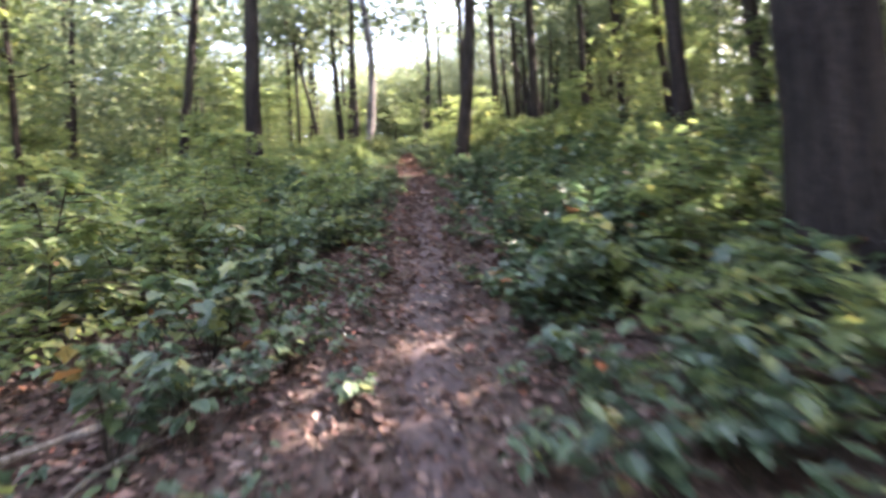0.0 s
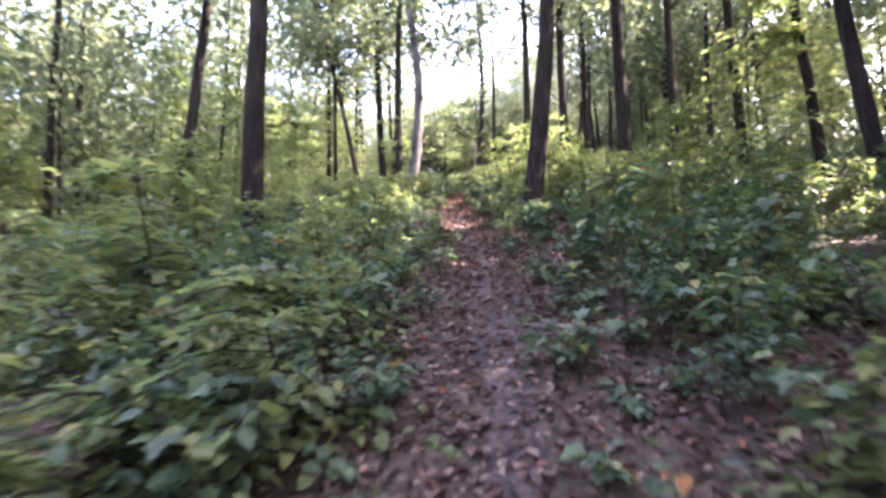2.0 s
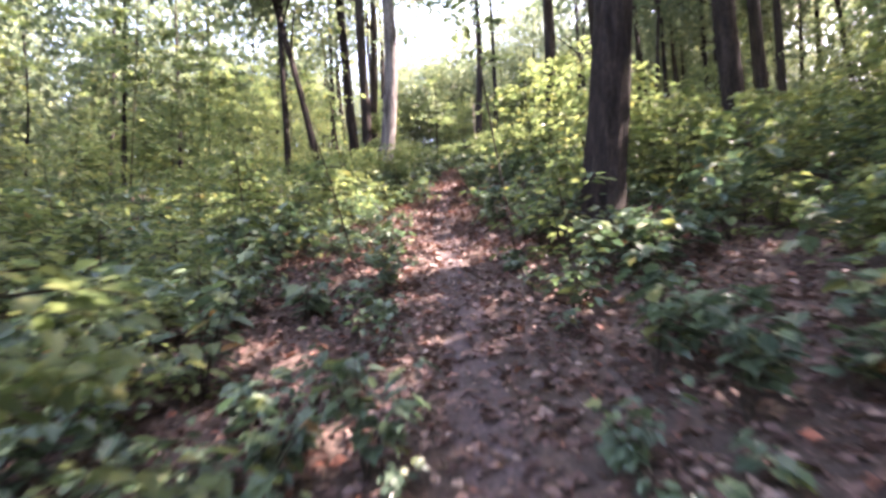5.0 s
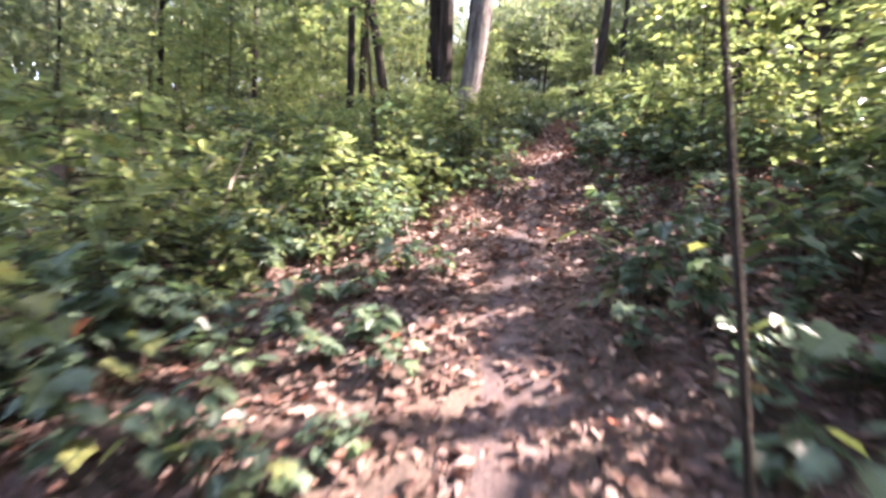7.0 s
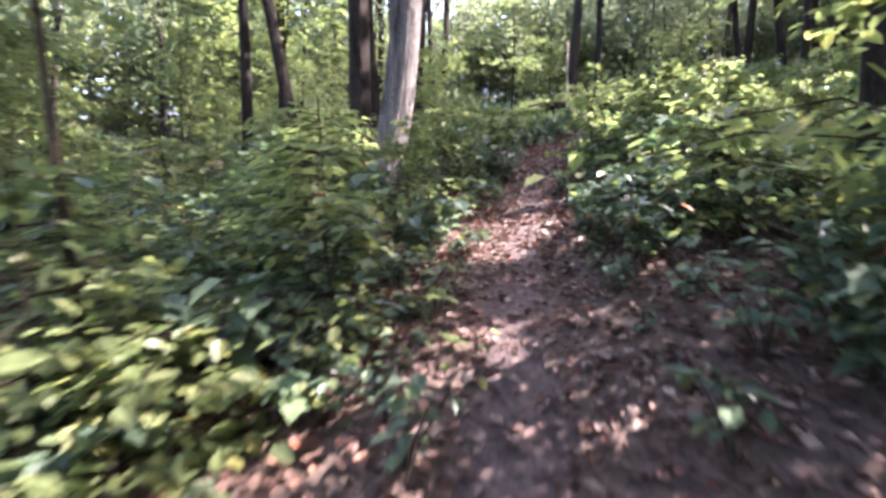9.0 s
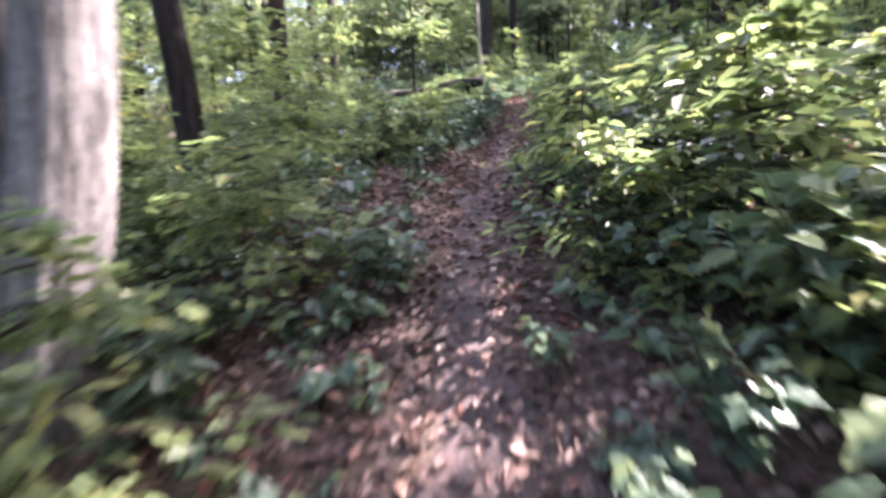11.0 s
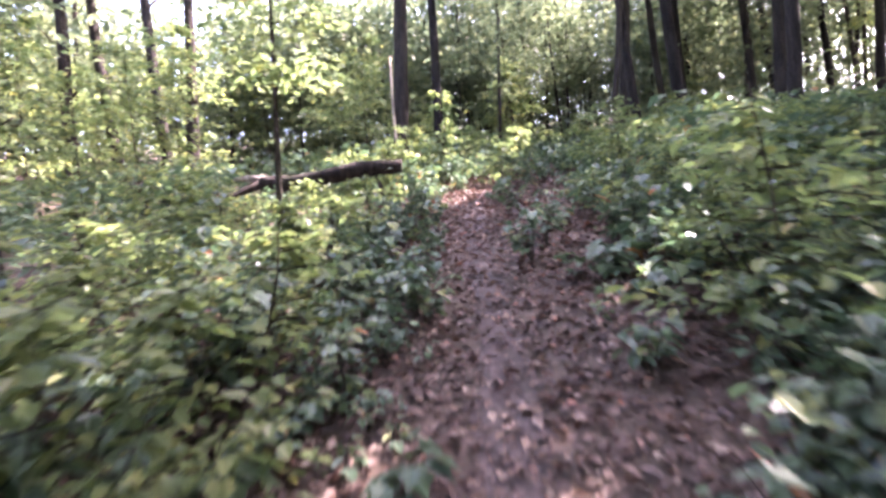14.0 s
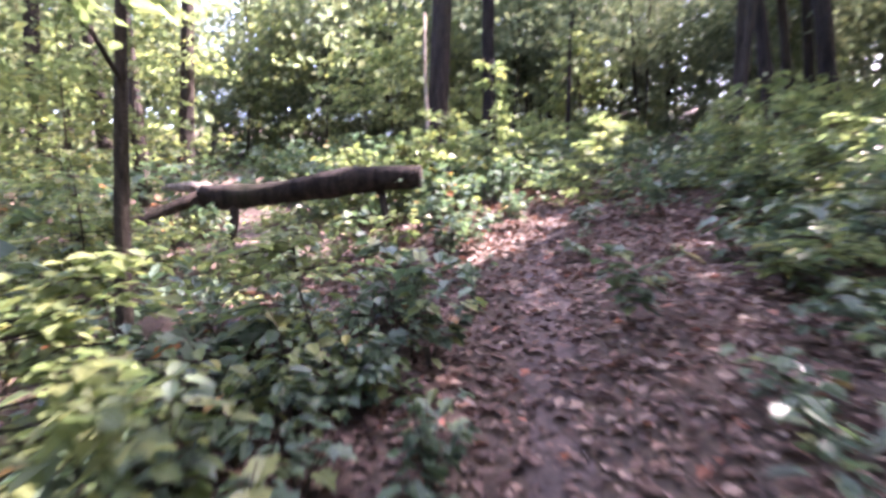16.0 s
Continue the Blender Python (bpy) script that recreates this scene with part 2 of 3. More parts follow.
def tube(points, radii, sides, ridge=0.0, seed=0):
    """A tapered, ribbed tube along points, closed at its ends."""
    p, r = np.asarray(points, float), np.asarray(radii, float)
    d = np.gradient(p, axis=0)
    d /= np.linalg.norm(d, axis=1)[:, None]
    ref = np.array([1.0, 0, 0]) if abs(d[0, 0]) < 0.8 else np.array([0, 1.0, 0])
    u = np.cross(d, ref)
    u /= np.linalg.norm(u, axis=1)[:, None]
    w = np.cross(d, u)
    a = np.arange(sides) / sides * 2 * np.pi
    g = np.random.default_rng(seed)
    rough = 1 + ridge * (g.normal(0, 0.5, (1, sides)) + g.normal(0, 0.3, (len(p), sides)))
    ring = p[:, None] + r[:, None, None] * rough[..., None] * (np.cos(a)[None, :, None] * u[:, None] + np.sin(a)[None, :, None] * w[:, None])
    v = np.concatenate([ring.reshape(-1, 3), p[:1], p[-1:]])
    i = np.arange(len(p) * sides).reshape(len(p), sides)
    j = np.roll(i, -1, 1)
    side = np.stack([i[:-1], j[:-1], j[1:], i[1:]], -1).reshape(-1, 4)
    tri = np.concatenate([side[:, [0, 1, 2]], side[:, [0, 2, 3]]])
    s, e = len(v) - 2, len(v) - 1
    caps = np.concatenate([np.stack([j[0], i[0], np.full(sides, s)], -1), np.stack([i[-1], j[-1], np.full(sides, e)], -1)])
    return v, np.concatenate([tri, caps])


def joined(parts):
    vs, fs, n = [], [], 0
    for v, f in parts:
        vs.append(v)
        fs.append(np.asarray(f) + n)
        n += len(v)
    return np.concatenate(vs), np.concatenate(fs)


def grafted(stem, arms):
    """A stem and its arms as one piece: each arm's foot is tied into the stem."""
    v, f = stem
    n0 = len(v)
    for av, af in arms:
        k = np.argsort(((v[:n0] - av[0]) ** 2).sum(1))[:2]
        f = np.concatenate([f, af + len(v), [(k[0], k[1], len(v))]])
        v = np.concatenate([v, av])
    return v, f


def placed(me, m):
    """Places and triangles of a mesh, moved by a matrix."""
    v, f = np.empty(len(me.vertices) * 3, np.float32), np.empty(len(me.loops), np.int32)
    me.vertices.foreach_get("co", v)
    me.loops.foreach_get("vertex_index", f)
    return v.reshape(-1, 3) @ m[:3, :3].T + m[:3, 3], f.reshape(-1, 3)


# ---- gaps in the crowns through which the sun reaches the floor: x, y, radius ----
GAPS = ((-0.3, 17.2, 0, 1.1), (-1.4, 20.0, 0.3, 1.0), (0.7, 20.3, 0, 0.55), (0.2, 25.2, 0, 1.5), (-0.9, 25.0, 0, 0.4), (0.0, 8.0, 0, 0.35), (2.1, 27.5, 1.4, 0.7), (-1.5, 26.9, 1.4, 1.0), (-1.5, 26.9, 3.2, 1.0),
        (2.0, 43.4, 0.9, 3.3), (2.8, 41.6, 0.1, 1.4), (0.1, 36.5, 0.7, 1.15), (1.6, 15.1, 0.6, 0.55), (0.2, 37.05, 2.35, 1.1), (0.4, 33.0, 0, 0.4), (-0.4, 38.4, 0.4, 0.7), (-1.7, 37.2, 0.4, 0.6), (0.5, 39.8, 0.3, 0.7), (-0.8, 34.0, 0.3, 0.5),  (3.6, 34.6, 0.5, 0.5), (-3.2, 36.3, 0.5, 0.9), (2.2, 22.3, 2.0, 1.1), (4.0, 23.5, 1.0, 0.9), (5.0, 29.0, 1.5, 1.5),
        (6.0, 12.0, 1.0, 1.2), (-4.5, 38.0, 1.0, 1.4), (3.2, 21.6, 1.9, 1.4), (-3.0, 24.0, 0.5, 0.6), (2.6, 12.6, 1.0, 0.4), (-2.6, 43.5, 1.0, 1.3), (8.0, 40.0, 1.0, 1.3),
        (1.2, 5.0, 0.5, 0.35), (-0.4, 12.6, 0, 0.3), (0.4, 22.0, 0, 0.3), (0.9, 37.8, 0, 0.3))


def floor_shadow(p):
    s = np.array(SUN_TO)
    t = (p[:, 2] - GRADE * p[:, 1]) / (s[2] - GRADE * s[1])
    return p[:, 0] - t * s[0], p[:, 1] - t * s[1]


GAP_X, GAP_Y = floor_shadow(np.array([(gx0, gy0, float(ground(gx0, gy0)) + h) for gx0, gy0, h, r in GAPS]))


def clear_of_gaps(x, y, low, high, r=0.5, share=0.8):
    """Whether a leafy thing of that height leaves the sun's way to the gaps open."""
    z = np.linspace(low, high, 15)
    sx, sy = floor_shadow(np.column_stack([np.full(15, x), np.full(15, y), float(ground(x, y)) + z]))
    size = np.array([q[3] for q in GAPS])
    return bool((np.hypot(sx[:, None] - GAP_X, sy[:, None] - GAP_Y) > size * share + r).all())


def shaded(p):
    """Which crown leaves stay: those whose shadow falls on no gap."""
    x, y = floor_shadow(p)
    keep = np.ones(len(p), bool)
    for gx0, gy0, (_, _, _, r) in zip(GAP_X, GAP_Y, GAPS):
        keep &= ((x - gx0) ** 2 + (y - gy0) ** 2) > (r * (0.9 + 0.22 * np.sin(5 * np.arctan2(y - gy0, x - gx0) + gx0))) ** 2
    return keep | (np.random.default_rng(3).random(len(p)) < 0.018)


# ---- trees ----
def trunk_points(height, lean_x, lean_y, bow, steps, g):
    s = np.linspace(0, 1, steps) ** 1.3
    wob = np.cumsum(g.normal(0, 0.014, (steps, 2)), 0) * height * 0.06
    x = lean_x * s * height + bow * np.sin(np.pi * s) * height * 0.02 + wob[:, 0]
    y = lean_y * s * height + wob[:, 1]
    return np.column_stack([x, y, s * height - 0.25])


def crown_leaves(g, base, top, spread, clumps, per, size):
    """Places of leaves in clumps round a crown's axis."""
    c = np.column_stack([g.normal(0, spread * 0.48, clumps), g.normal(0, spread * 0.48, clumps), g.uniform(base, top, clumps)])
    p = np.repeat(c, per, 0) + g.normal(0, 1, (clumps * per, 3)) * (size * 3.2, size * 3.2, size * 1.5)
    return c, p


def limbs(points, radii, centres, g, count):
    """Limbs from the trunk to some of the crown's clumps."""
    out = []
    for c in centres[g.permutation(len(centres))[:count]]:
        k = np.argmin(np.abs(points[:, 2] - max(c[2] - 1.2 - 0.5 * np.hypot(*c[:2]), 0.32 * points[-1, 2])))
        a = points[k]
        t = np.linspace(0, 1, 6)[:, None]
        bend = a + (c - a) * t + np.array([0, 0, 0.5]) * np.sin(np.pi * t) * g.uniform(-0.5, 1)
        out.append(tube(bend, np.linspace(radii[k] * 0.42, 0.02, 6), 5))
    return out


def tree(x, y, diameter, label, lean=(0, 0), height=19.0, bark=BARK, base=7.0, spread=3.3, clumps=90, per=28, leaf=1.22, branches=7, name="tree", category="tree", seed=1, sides=14, own=True, snag=False, group="", bow=None):
    g = np.random.default_rng(seed)
    root = new(name)
    root.location = (x, y, float(ground(x, y)))
    tagged(root, label, category, group)
    pts = trunk_points(height, lean[0], lean[1], g.normal() if bow is None else bow, 22, g)
    s = np.linspace(0, 1, 22) ** 1.3
    r = diameter / 2 * ((1 - 0.75 * s) + 0.55 * np.exp(-s * height / 0.28))
    if snag:
        r = diameter / 2 * ((1 - 0.35 * s) + 0.5 * np.exp(-s * height / 0.3))
    child("trunk", mesh_from("trunk", *tube(pts, r, sides, 0.07, seed), bark, True), root)
    if not clumps:
        return root
    c, p = crown_leaves(g, base, height + 1.5, spread, clumps, per, 0.2)
    p[:, :2] += np.array(lean) * p[:, 2:3]
    for k, limb in enumerate(limbs(pts, r, c, g, branches)):
        child("limb", mesh_from("limb", *limb, bark, True), root)
    if own:
        p = p[shaded(p + np.array(root.location))]
    n = len(p)
    v, f = scatter(DIAMOND, p, turns(g.uniform(0, 6.3, n), g.normal(0, 0.5, n), g.normal(0, 0.5, n)), g.uniform(0.18, 0.38, n) * leaf)
    tagged(child("crown", mesh_from("crown", v, f, HIGH_LEAF), root), kind="stuff")
    return root


DARK = "tall straight forest tree with dark bark"
tree(2.42, 3.15, 0.64, "thick old tree with furrowed dark bark beside the trail", seed=11, sides=64)
tree(-4.5, 15.6, 0.50, "tall forest tree with dark bark among low green plants", seed=12, sides=20)
tree(1.76, 16.6, 0.46, "thick dark-barked tree standing close beside the trail", seed=13, sides=56)
dead = tree(-1.84, 26.9, 0.46, "thick pale dead trunk with a broken forked top beside the trail", (0.012, 0.01), 9.2, BARK_PALE, seed=14, sides=64, snag=True, clumps=0, category="dead tree", bow=2.4)
child("broken_prong", mesh_from("broken_prong", *tube([(0.36, 0.05, 7.2), (0.2, 0.08, 8.1), (0.05, 0.09, 9.0), (-0.02, 0.09, 9.8)], (0.16, 0.15, 0.12, 0.04), 12, 0.1, 41), BARK_PALE, True), dead)
child("broken_prong", mesh_from("broken_prong", *tube([(0.22, 0.08, 8.4), (0.27, 0.1, 9.1), (0.33, 0.1, 9.6)], (0.15, 0.12, 0.03), 10, 0.14, 42), BARK_PALE, True), dead)
tree(-2.2, 27.4, 0.34, "dark slender tree standing against a pale dead trunk", (0.05, 0), seed=36, sides=32)
tree(-3.4, 32.7, 0.44, DARK + " on the slope", seed=15, sides=22)
tree(5.4, 20.2, 0.42, DARK, seed=16)
tree(2.95, 24.3, 0.33, "dark slender tree leaning slightly over the slope", (-0.05, 0), seed=17)
tree(5.2, 27.1, 0.42, DARK, seed=18)
tree(7.4, 31.0, 0.38, DARK, seed=19)
tree(8.8, 19.8, 0.30, "slender dark forest tree", (-0.03, 0), seed=20)
tree(9.7, 17.9, 0.30, "slender dark tree leaning to one side", (-0.12, 0), seed=21)
tree(8.7, 14.8, 0.36, "dark forest tree leaning to one side", (-0.06, 0), seed=22)
tree(-8.1, 19.4, 0.36, "dark slender tree leaning out over the slope", (0.08, 0), seed=23)
tree(2.7, 46.8, 0.54, DARK + " beside the upper trail", base=10, clumps=60, seed=24)
tree(4.1, 47.3, 0.36, DARK + " beside the upper trail", base=10, clumps=60, seed=25)
tree(-7.1, 52.4, 0.44, DARK, base=9, clumps=60, seed=26)
tree(-4.4, 51.0, 0.46, DARK, base=9, clumps=60, seed=27)
tree(10.4, 45.8, 0.32, DARK, seed=28)
tree(12.6, 46.6, 0.46, "dark forest tree with a slight lean", (-0.05, 0), seed=29)
tree(11.5, 48.9, 0.46, DARK, seed=30)
tree(9.0, 45.2, 0.20, "slim crooked tree leaning sideways", (0.16, 0), seed=31)
tree(-4.2, 30.0, 0.30, "dark tree leaning steeply away from the trail", (-0.26, 0.05), 14, seed=32)
tree(-5.7, 30.4, 0.24, "slender dark forest tree", (-0.03, 0), seed=33)
tree(-7.0, 35.0, 0.30, DARK, seed=34)
tree(-4.2, 48.0, 0.36, DARK, base=9, clumps=60, seed=35)

# trees of the slope above the trail
g = np.random.default_rng(21)
spots = [(2.08, 3.05), (-4.5, 15.6), (1.9, 16.5), (-1.9, 27.2), (-3.5, 32.4), (5.4, 20.2), (2.95, 24.3), (5.2, 27.1), (7.4, 31.0), (8.8, 19.8), (9.7, 17.9), (8.7, 14.8), (2.7, 46.8), (4.1, 47.3), (10.4, 45.8), (12.6, 46.6), (11.5, 48.9), (9, 45.2)]
made = 0
for _ in range(3000):
    x, y = g.uniform(4.5, 25), g.uniform(-9, 58)
    if not clear_of_gaps(x, y, 2.0, 17.0, 0.1, 0.45):
        continue
    if x - trail_x(y) < 3.6 or any((x - a) ** 2 + (y - b) ** 2 < 3.0 ** 2 for a, b in spots):
        continue
    spots.append((x, y))
    tree(x, y, g.uniform(0.2, 0.42), "tall thin forest tree on the slope above the trail", (g.normal(0, 0.03), g.normal(0, 0.02)), g.uniform(16, 21), base=g.uniform(5.5, 8), seed=200 + made, sides=10, clumps=115, group="trees of the slope")
    made += 1
    if made >= 44:
        break

for _ in range(400):
    x, y = g.uniform(8, 24), g.uniform(34, 50)
    if any((x - a) ** 2 + (y - b) ** 2 < 2.6 ** 2 for a, b in spots):
        continue
    spots.append((x, y))
    tree(x, y, g.uniform(0.18, 0.36), "tall thin forest tree on the slope above the trail", (g.normal(0, 0.04), g.normal(0, 0.02)), g.uniform(16, 21), base=g.uniform(5, 8), seed=300 + made, sides=10, clumps=70, group="trees of the slope")
    made += 1
    if made >= 56:
        break

# the wood beyond: the same few trees again and again, each in its own place and turn
WOOD = "tall thin forest tree deeper in the wood"
kinds = [tree(-48 - 5 * k, 40 + 7 * k, d, WOOD, (lean, 0), h, seed=50 + k, sides=9, own=False, clumps=75, per=22, base=b, spread=w, leaf=1.0, branches=4, group="trees of the wood")
         for k, (d, lean, h, b, w) in enumerate(((0.34, 0.02, 19, 6, 3.2), (0.26, -0.05, 17, 5, 2.8), (0.42, 0.0, 21, 7, 3.6), (0.22, 0.06, 15, 4.5, 2.6), (0.30, -0.02, 18, 5.5, 3.0)))]
made = 0
for _ in range(6000):
    x, y = g.uniform(-46, 46), g.uniform(-14, 90)
    d = x - trail_x(min(y, 60))
    if (3 < x < 26 and -10 < y < 60) or any((x - a) ** 2 + (y - b) ** 2 < 2.6 ** 2 for a, b in spots):
        continue
    if y < 45 and (-4.5 < d < 4.5 or (d > -8 and g.random() < 0.6)):
        continue
    if y < 66 and abs(d) < 3.5 or (y > 48 and -0.3 < math.atan2(x, y) < 0.2 and g.random() < 0.75):
        continue
    spots.append((x, y))
    copy_thing(kinds[made % 5], pose(x, y, float(ground(x, y)), 0, 0, g.uniform(0, 360)) @ Matrix.Scale(g.uniform(0.85, 1.15), 4))
    made += 1
    if made >= 84:
        break

for _ in range(900):
    x, y = g.uniform(6, 40), g.uniform(51, 84)
    if any((x - a) ** 2 + (y - b) ** 2 < 2.0 ** 2 for a, b in spots) or abs(x - trail_x(y)) < 2.0:
        continue
    spots.append((x, y))
    copy_thing(kinds[made % 5], pose(x, y, float(ground(x, y)), 0, 0, g.uniform(0, 360)) @ Matrix.Scale(g.uniform(0.75, 1.05), 4))
    made += 1
    if made >= 110:
        break
for _ in range(900):
    x, y = g.uniform(-34, -8), g.uniform(4, 62)
    if any((x - a) ** 2 + (y - b) ** 2 < 2.2 ** 2 for a, b in spots):
        continue
    spots.append((x, y))
    copy_thing(kinds[made % 5], pose(x, y, float(ground(x, y)), 0, 0, g.uniform(0, 360)) @ Matrix.Scale(g.uniform(0.7, 1.05), 4))
    made += 1
    if made >= 136:
        break
upper = []
for _ in range(46):
    x, y = g.uniform(6, 38), g.uniform(50, 80)
    if abs(x - trail_x(y)) > 1.2:
        upper.append((kinds[(0, 1, 3, 3, 4)[int(g.integers(0, 5))]], np.array(pose(x, y, float(ground(x, y)), 0, 0, g.uniform(0, 360)) @ Matrix.Scale(g.uniform(0.6, 0.95), 4))))
wood = tagged(new("far_wood"), "thin dark trees standing close together above the trail", "wood", kind="stuff")
for part_name, mat in (("trunk", BARK), ("crown", HIGH_LEAF)):
    child(part_name + "s", mesh_from(part_name + "s", *joined([placed(c.data, m) for root, m in upper for c in root.children if c.name.startswith(part_name)]), mat), wood)
# added unseen behind the start: they keep sky light off the trunks' fronts
for _ in range(32):
    x, y = g.uniform(-26, 26), g.uniform(-36, -5)
    copy_thing(kinds[made % 5], pose(x, y, float(ground(x, y)), 0, 0, g.uniform(0, 360)) @ Matrix.Scale(g.uniform(0.9, 1.2), 4))
    made += 1

# young trees, leafy from the ground up, that close the view between the trunks
YOUNG = "young broad-crowned tree, leafy from the ground up"
kinds = [tree(-50 - 4 * k, 20 + 5 * k, d, YOUNG, (lean, 0), h, seed=80 + k, sides=7, own=False, clumps=n, per=22, base=0.5, spread=w, leaf=1.25, branches=3, name="young_tree", category="young tree", group="young trees of the wood")
         for k, (d, lean, h, n, w) in enumerate(((0.10, 0.02, 7.5, 55, 2.6), (0.08, -0.04, 5.5, 42, 2.2), (0.13, 0.0, 10, 70, 3.0)))]
made = 0
for _ in range(6000):
    # numbers 46 to 59 stand unseen behind the start, added to block sky light
    x, y = (g.uniform(-14, 26), g.uniform(55, 76)) if made < 30 else (g.uniform(3, 30), g.uniform(62, 84)) if made < 46 else (g.uniform(-24, 24), g.uniform(-24, -5)) if made < 60 else (g.uniform(7, 16), g.uniform(3, 16)) if made < 68 else (g.uniform(-40, 44), g.uniform(2, 92))
    d = x - trail_x(min(y, 62))
    if (-4 < y < 54 and -8 < d < 6.5) or (y < 60 and abs(d) < 3) or (d > 0 and y < 50 and g.random() < 0.6) or any((x - a) ** 2 + (y - b) ** 2 < 1.6 ** 2 for a, b in spots):
        continue
    if not 60 <= made < 68 and math.hypot(x, y - 30) < 24 and g.random() < 0.6:
        continue
    if not 60 <= made < 68 and not clear_of_gaps(x, y, 1.5, 10.0, 2.3):
        continue
    ahead = abs(math.atan2(x + 2, y)) < 0.45 and y > 45
    spots.append((x, y))
    copy_thing(kinds[2 if 30 <= made < 46 else made % 2 if 60 <= made < 68 else (0 if y < 74 else 1) if ahead else made % 3], pose(x, y, float(ground(x, y)), 0, 0, g.uniform(0, 360)) @ Matrix.Scale(g.uniform(0.8, 1.25), 4))
    made += 1
    if made >= 148:
        break

for k in range(30):
    x, y = (g.uniform(17, 32), g.uniform(50, 66)) if k < 12 else (g.uniform(-30, -10), g.uniform(8, 66))
    copy_thing(kinds[made % 3], pose(x, y, float(ground(x, y)), 0, 0, g.uniform(0, 360)) @ Matrix.Scale(g.uniform(0.8, 1.2), 4))
    made += 1

for _ in range(300):
    x, y = g.uniform(17, 32), g.uniform(14, 40)
    if any((x - a) ** 2 + (y - b) ** 2 < 2.0 ** 2 for a, b in spots) or not clear_of_gaps(x, y, 1.5, 9.0, 1.6):
        continue
    spots.append((x, y))
    copy_thing(kinds[made % 3], pose(x, y, float(ground(x, y)), 0, 0, g.uniform(0, 360)) @ Matrix.Scale(g.uniform(0.8, 1.2), 4))
    made += 1
    if made >= 190:
        break

# the lower side of the wood, where no tree stands out from the next
lower = []
for _ in range(62):
    x, y = g.uniform(-46, -13), g.uniform(2, 78)
    q = np.array(pose(x, y, float(ground(x, y)), 0, 0, g.uniform(0, 360)) @ Matrix.Scale(g.uniform(0.9, 1.5), 4))
    lower.append((kinds[int(g.integers(0, 3))], q))
wood = tagged(new("far_wood"), "dense leafy young wood on the lower side of the slope", "wood", kind="stuff")
for part_name, mat in (("trunk", BARK), ("crown", HIGH_LEAF)):
    pieces = [placed(c.data, m) for root, m in lower for c in root.children if c.name.startswith(part_name)]
    child(part_name + "s", mesh_from(part_name + "s", *joined(pieces), mat), wood)

# the head of the slope, closed by young trees
for _ in range(200):
    x, y = g.uniform(-10, 12), g.uniform(57, 80)
    if abs(x - trail_x(y)) < 2.5 or any((x - a) ** 2 + (y - b) ** 2 < 1.8 ** 2 for a, b in spots):
        continue
    spots.append((x, y))
    copy_thing(kinds[(0, 2)[made % 2]], pose(x, y, float(ground(x, y)), 0, 0, g.uniform(0, 360)) @ Matrix.Scale(g.uniform(0.75, 1.05), 4))
    made += 1
    if made >= 208:
        break

# ---- saplings: a thin stem with flat sprays of leaves ----
def sapling_meshes(seed, height, reach, sprays, per, leaf=0.10, lean=0.0, first=0.25, radius=0.022, shape=None):
    g = np.random.default_rng(seed)
    s = np.linspace(0, 1, 12)
    pts = np.column_stack([lean * s * height + 0.05 * np.sin(4 * s + seed), 0.06 * np.sin(3 * s + 2 * seed), s * height - 0.1])
    stem, arms = tube(pts, np.linspace(radius, 0.005, 12), 6), []
    places, yaws = [], []
    for k in range(sprays):
        h = g.uniform(first, 1.0)
        a = g.uniform(0, 6.283)
        reach_k = reach * (1.15 - 0.75 * h) * g.uniform(0.6, 1.2)
        start = np.array([np.interp(h, s, pts[:, n]) for n in range(3)])
        t = np.linspace(0, 1, 5)[:, None]
        arm = start + t * np.array([math.cos(a), math.sin(a), 0.25]) * reach_k - np.array([0, 0, 0.3]) * reach_k * t ** 2
        arms.append(tube(arm[::2], (0.008, 0.006, 0.003), 3))
        u = g.uniform(0.2, 1.05, per)
        off = g.normal(0, 0.16, (per, 2)) * reach_k
        along = start + u[:, None] * (arm[-1] - start)
        places.append(along + np.column_stack([off, g.normal(0, 0.035, per)]))
        yaws.append(a + g.normal(0, 0.9, per))
    p, yaw = np.concatenate(places), np.concatenate(yaws)
    n = len(p)
    v, f = scatter(shape or OVAL, p, turns(yaw, g.normal(-0.1, 0.25, n), g.normal(0, 0.28, n)), g.uniform(0.7, 1.3, n) * leaf)
    return mesh_from("stem", *grafted(stem, arms), TWIG, True), mesh_from("foliage", v, f, MID_LEAF)


def sapling(x, y, label, meshes, turn=0.0, size=1.0, group=""):
    root = new("sapling")
    root.matrix_basis = pose(x, y, float(ground(x, y)), 0, 0, turn) @ Matrix.Scale(size, 4)
    child("stem", meshes[0], root)
    tagged(child("foliage", meshes[1], root), kind="stuff")
    return tagged(root, label, "sapling", group)


SAPLINGS = [sapling_meshes(70 + k, h, r, n, per, leaf, lean, first, shape=DIAMOND) for k, (h, r, n, per, leaf, lean, first) in enumerate((
    (4.2, 1.6, 34, 26, 0.17, 0.03, 0.2), (3.0, 1.4, 28, 26, 0.16, -0.05, 0.15), (5.5, 1.8, 38, 26, 0.18, 0.0, 0.2), (1.5, 1.0, 26, 24, 0.14, 0.06, 0.1), (6.5, 2.0, 44, 26, 0.18, 0.04, 0.25)))]
sapling(0.77, 16.9, "thin leaning sapling beside the trail", sapling_meshes(90, 3.6, 0.8, 10, 14, 0.11, -0.085, 0.6, 0.015))
